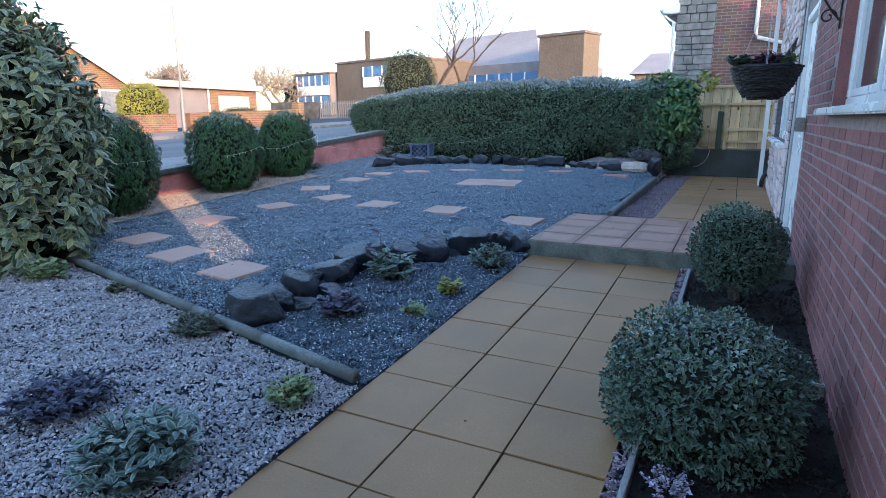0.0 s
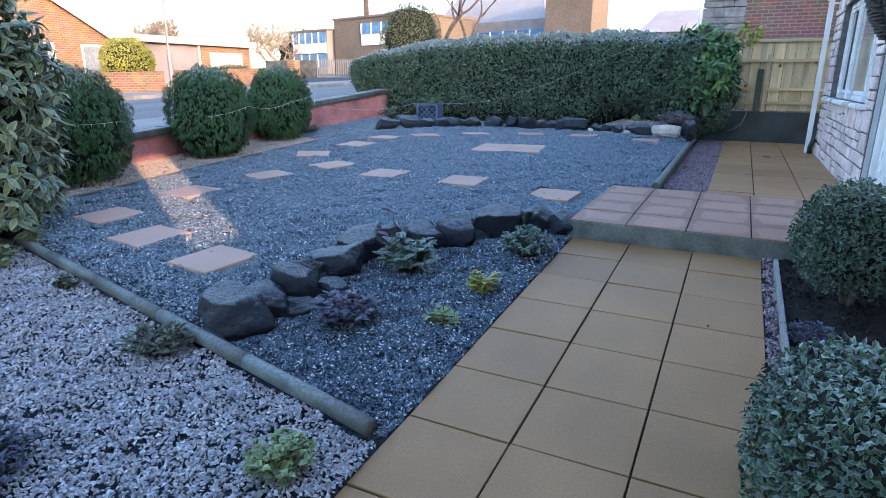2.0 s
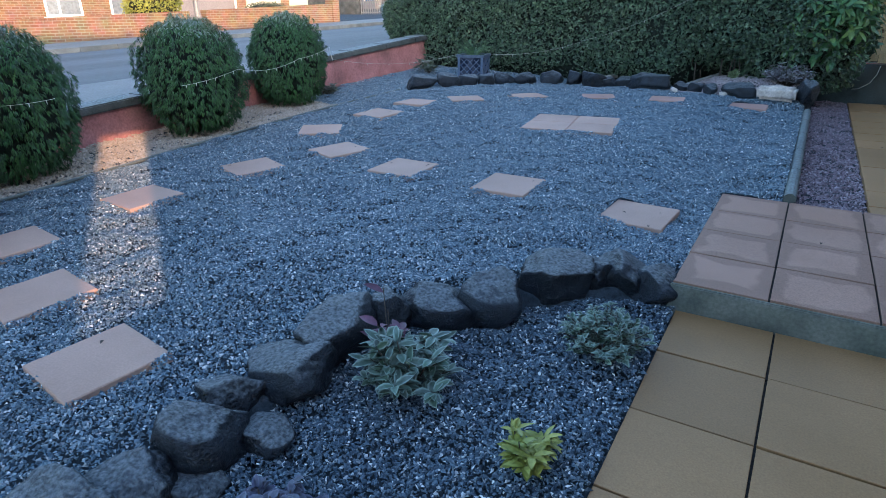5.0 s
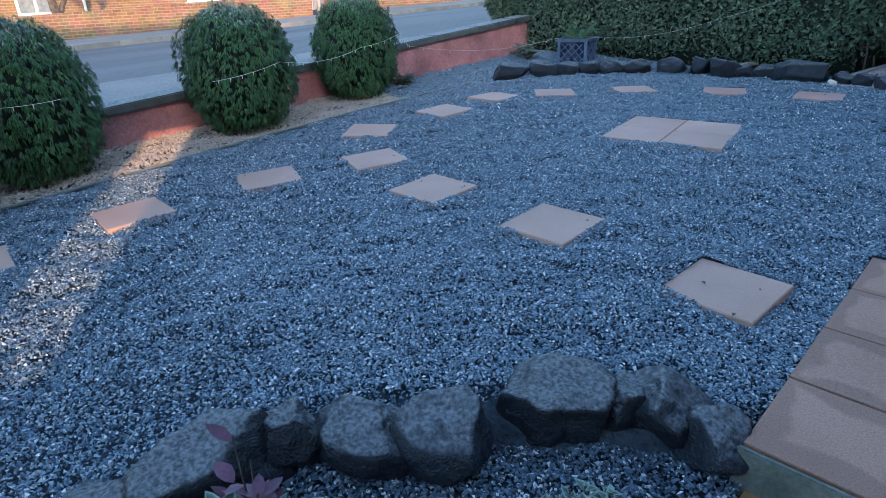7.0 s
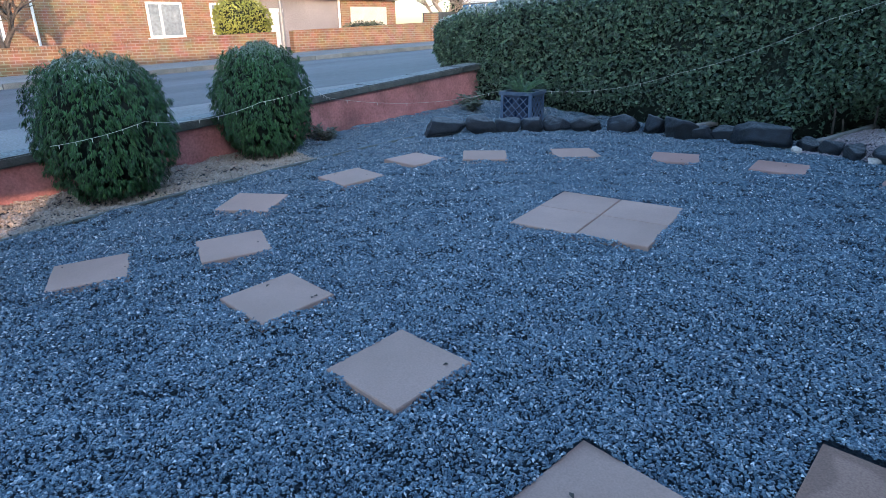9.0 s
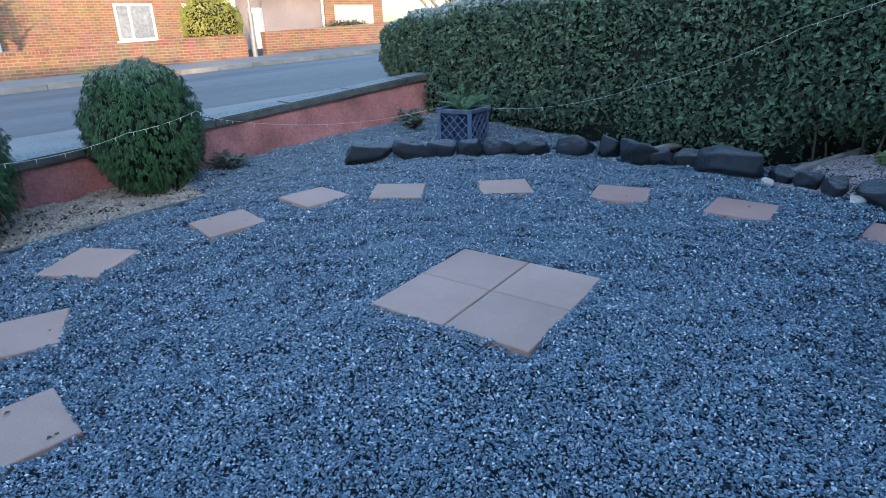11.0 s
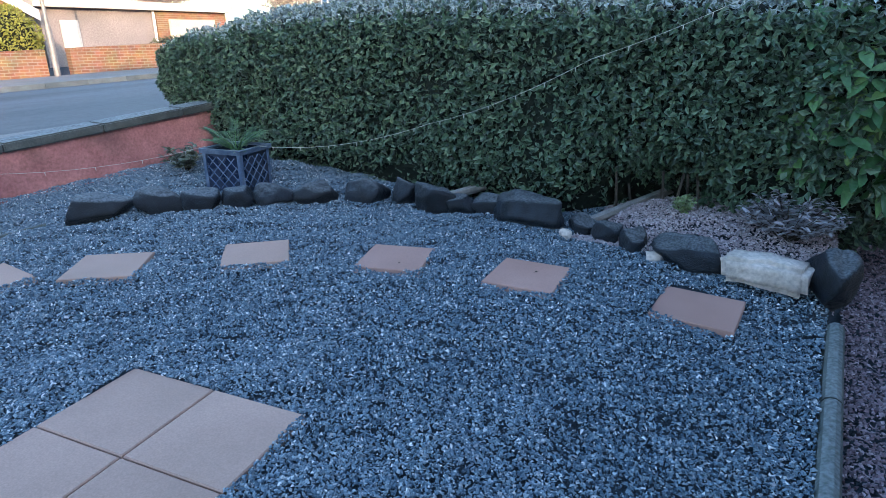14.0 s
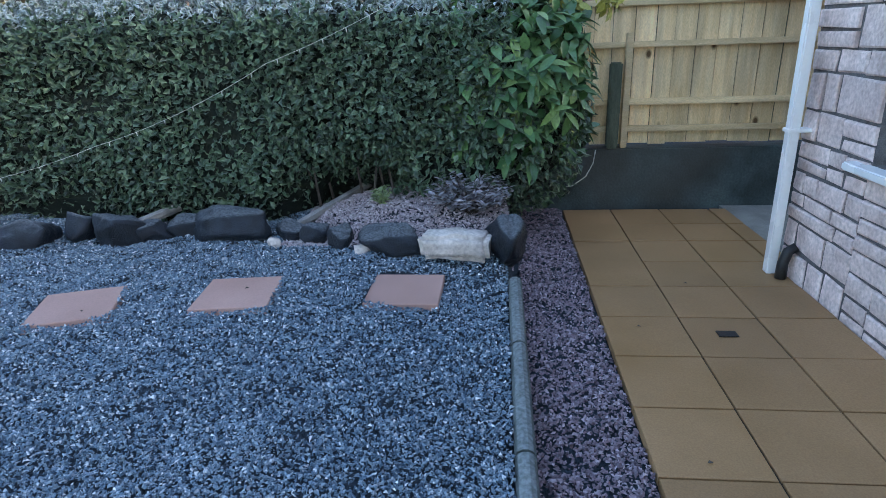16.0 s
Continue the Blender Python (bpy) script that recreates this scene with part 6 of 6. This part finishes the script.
chips("plum_gravel", scatter(-1.255, -0.825, 7.12, 13.15, 5500, lambda x, y: x < 5, 5, 0.0105), 0.0105, M_RED, "plum-coloured gravel strip beside the path", 5)
chips("plum_gravel", scatter(-0.348, -0.288, -0.3, 5.3, 5500, lambda x, y: x < 5, 6, 0.0115), 0.0115, M_RED, "narrow plum gravel strip beside the path", 6)
chips("pink_gravel", scatter(-2.95, -1.3, 11.5, 13.1, 8500, lambda x, y: x < 5, 7, 0.0105), 0.0105, M_PINK, "pinkish gravel heaped between boulders", 7)
soil = hang("soil_bed", mesh_np("soil_bed", [(-0.258, -1, -0.09), (0.55, -1, -0.09), (0.55, 5.33, 0.225), (-0.258, 5.33, 0.225)], [(0, 1, 2, 3)]), M_SOIL)
tagged(soil, "dark damp soil of the shrub bed", "soil", "", "structure")
chips("soil_crumbs", scatter(-0.25, 0.54, -0.3, 5.3, 1500, lambda x, y: x < 5, 8, 0.011) + np.array([0, 0, 0.012]), 0.011, M_SOIL, "dark crumbs of earth and bark mulch", 8, 0.8)

# ---- bricks, cladding stones and slabs ----
brick_me = slab_mesh(0.215, 0.065, 0.05, 0.004)
far_v, far_f = [], []
rng = random.Random(2)
bw, bh = 0.225, 0.075
turn_face = Matrix.Rotation(radians(-90), 4, "Y") @ Matrix.Rotation(radians(-90), 4, "Z")
src_v = np.array([v.co[:] for v in brick_me.vertices])
src_f = [tuple(p.vertices) for p in brick_me.polygons]
count = 0
for r in range(50):
    z = -0.24 + r * bh
    for c in range(-1, 23):
        y = 1.35 + 0.1125 + c * bw + (bw / 2 if r % 2 else 0)
        if y - 0.1075 < 1.35 or y + 0.108 > 6.19:
            continue
        if W1[0] - 0.02 < y + 0.1 and y - 0.1 < W1[1] and W1[2] - 0.06 < z + 0.03 and z - 0.03 < W1[3]:
            continue
        m = Matrix.Translation((HX + rng.uniform(-0.0015, 0.0015), y, z)) @ turn_face
        if 2.85 < y < 5.4 and 0.0 < z < 1.62 and count < 300:
            ob = hang("brick", brick_me, M_BRICK, house)
            ob.matrix_basis = m
            count += 1
        else:
            k = len(far_v) * len(src_v)
            far_v.append(np.array([(m @ Vector(v))[:] for v in src_v]))
            far_f += [tuple(i + k for i in f) for f in src_f]
rest = hang("brickwork", mesh_np("brickwork", np.concatenate(far_v), far_f), M_BRICK, house)
rest["kind"] = "stuff"

rng = random.Random(21)
areas = []


def courses(y0, y1, z0, z1):
    """Uneven courses of long stones; now and then a tall one is two thin ones."""
    z = z0
    while z < z1 - 0.01:
        h = rng.choice((0.09, 0.13, 0.13, 0.19, 0.22))
        if z1 - z - h < 0.07:
            h = z1 - z
        y = y0
        while y < y1 - 0.01:
            w = rng.uniform(0.15, 0.44)
            if y1 - y - w < 0.12:
                w = y1 - y
            if h > 0.17 and rng.random() < 0.4:
                f = rng.uniform(0.4, 0.6)
                areas.append((y, y + w, z, z + h * f))
                areas.append((y, y + w, z + h * f, z + h))
            else:
                areas.append((y, y + w, z, z + h))
            y += w
        z += h


for d in ((7.56, W2[0], 0.3, 3.45), (W2[0], W2[1], 0.3, W2[2] - 0.05), (W2[0], W2[1], W2[3], 3.45), (W2[1], 11.6, 0.3, 3.45)):
    courses(*d)
for a, b, za, zb in areas:
    j = 0.009
    q = [(a + j, za + j), (b - j, za + j), (b - j, zb - j), (a + j, zb - j)]
    q = [(u + rng.uniform(-0.006, 0.006), v + rng.uniform(-0.006, 0.006)) for u, v in q]
    cu, cv = sum(u for u, _ in q) / 4, sum(v for _, v in q) / 4
    pr = rng.uniform(0.006, 0.022)
    tilt_y, tilt_z = rng.uniform(-0.04, 0.04), rng.uniform(-0.05, 0.05)

    def face(u, w_, inset):
        return SX - pr - tilt_y * (u - cu) - tilt_z * (w_ - cv) + rng.uniform(-0.003, 0.003) + inset

    v = [(SX + 0.02, u, w_) for u, w_ in q] + [(face(u, w_, 0.007), u, w_) for u, w_ in q]
    v += [(face(u, w_, 0.0), u + math.copysign(0.011, cu - u), w_ + math.copysign(0.011, cv - w_)) for u, w_ in q]
    f = [(8, 11, 10, 9)]
    for s in (0, 4):
        f += [(s + i, s + 4 + i, s + 4 + (i + 1) % 4, s + (i + 1) % 4) for i in range(4)]
    hang("stone", mesh_np("stone", v, f), M_STONE, house)

# fallen leaves and twigs on the slabs
rs = np.random.RandomState(77)
for sx, sy, dx, dy in ((-2.15, 6.31, -0.1, -0.02), (-2.13, 6.26, 0.12, 0.13), (-2.13, 6.26, 0.1, -0.16), (-3.14, 6.38, 0.14, 0.12), (-4.12, 6.4, 0.15, 0.13), (-4.12, 6.4, -0.15, 0.05), (-4.12, 6.4, 0.17, 0.1), (-5.34, 5.86, -0.15, -0.1),
                       (-5.34, 5.86, 0.12, 0.15), (-5.0, 6.62, 0.1, 0.13), (-5.66, 8.11, 0.1, 0.1), (-5.66, 8.11, -0.14, -0.05), (-3.7, 3.51, -0.12, 0.1), (-2.9, 10.71, 0.05, 0.05), (-3.76, 10.52, 0.1, -0.1)):
    p = np.array([[sx + dx, sy + dy, float(gz(sx, sy)) + 0.024]])
    ang = rs.uniform(0, 6.28)
    ob = hang("fallen_leaf", leaf_mesh("fallen_leaf", p, np.array([[math.cos(ang), math.sin(ang), 0.05]]), np.array([[0, 0, 1.0]]), np.array([0.03]), np.array([0.018])), M_BARK)
    tagged(ob, "small dark withered leaf lying on a slab", "leaf", "fallen leaves on slabs")
for x, y in ((-1.05, 2.35), (-0.62, 4.05), (-0.2, 11.3), (-0.62, 9.6), (-1.1, 6.3), (-0.62, 10.7)):
    z = float(low(y)) + 0.004 if y < 5.3 else (0.364 if y < 7.1 else 0.35)
    ang = rs.uniform(0, 6.28)
    ob = hang("fallen_leaf", leaf_mesh("fallen_leaf", np.array([[x, y, z]]), np.array([[math.cos(ang), math.sin(ang), 0.05]]), np.array([[0, 0, 1.0]]), np.array([0.028]), np.array([0.018])), M_BARK)
    tagged(ob, "small dark withered leaf lying on the path", "leaf", "fallen leaves on slabs")
lay_slabs()
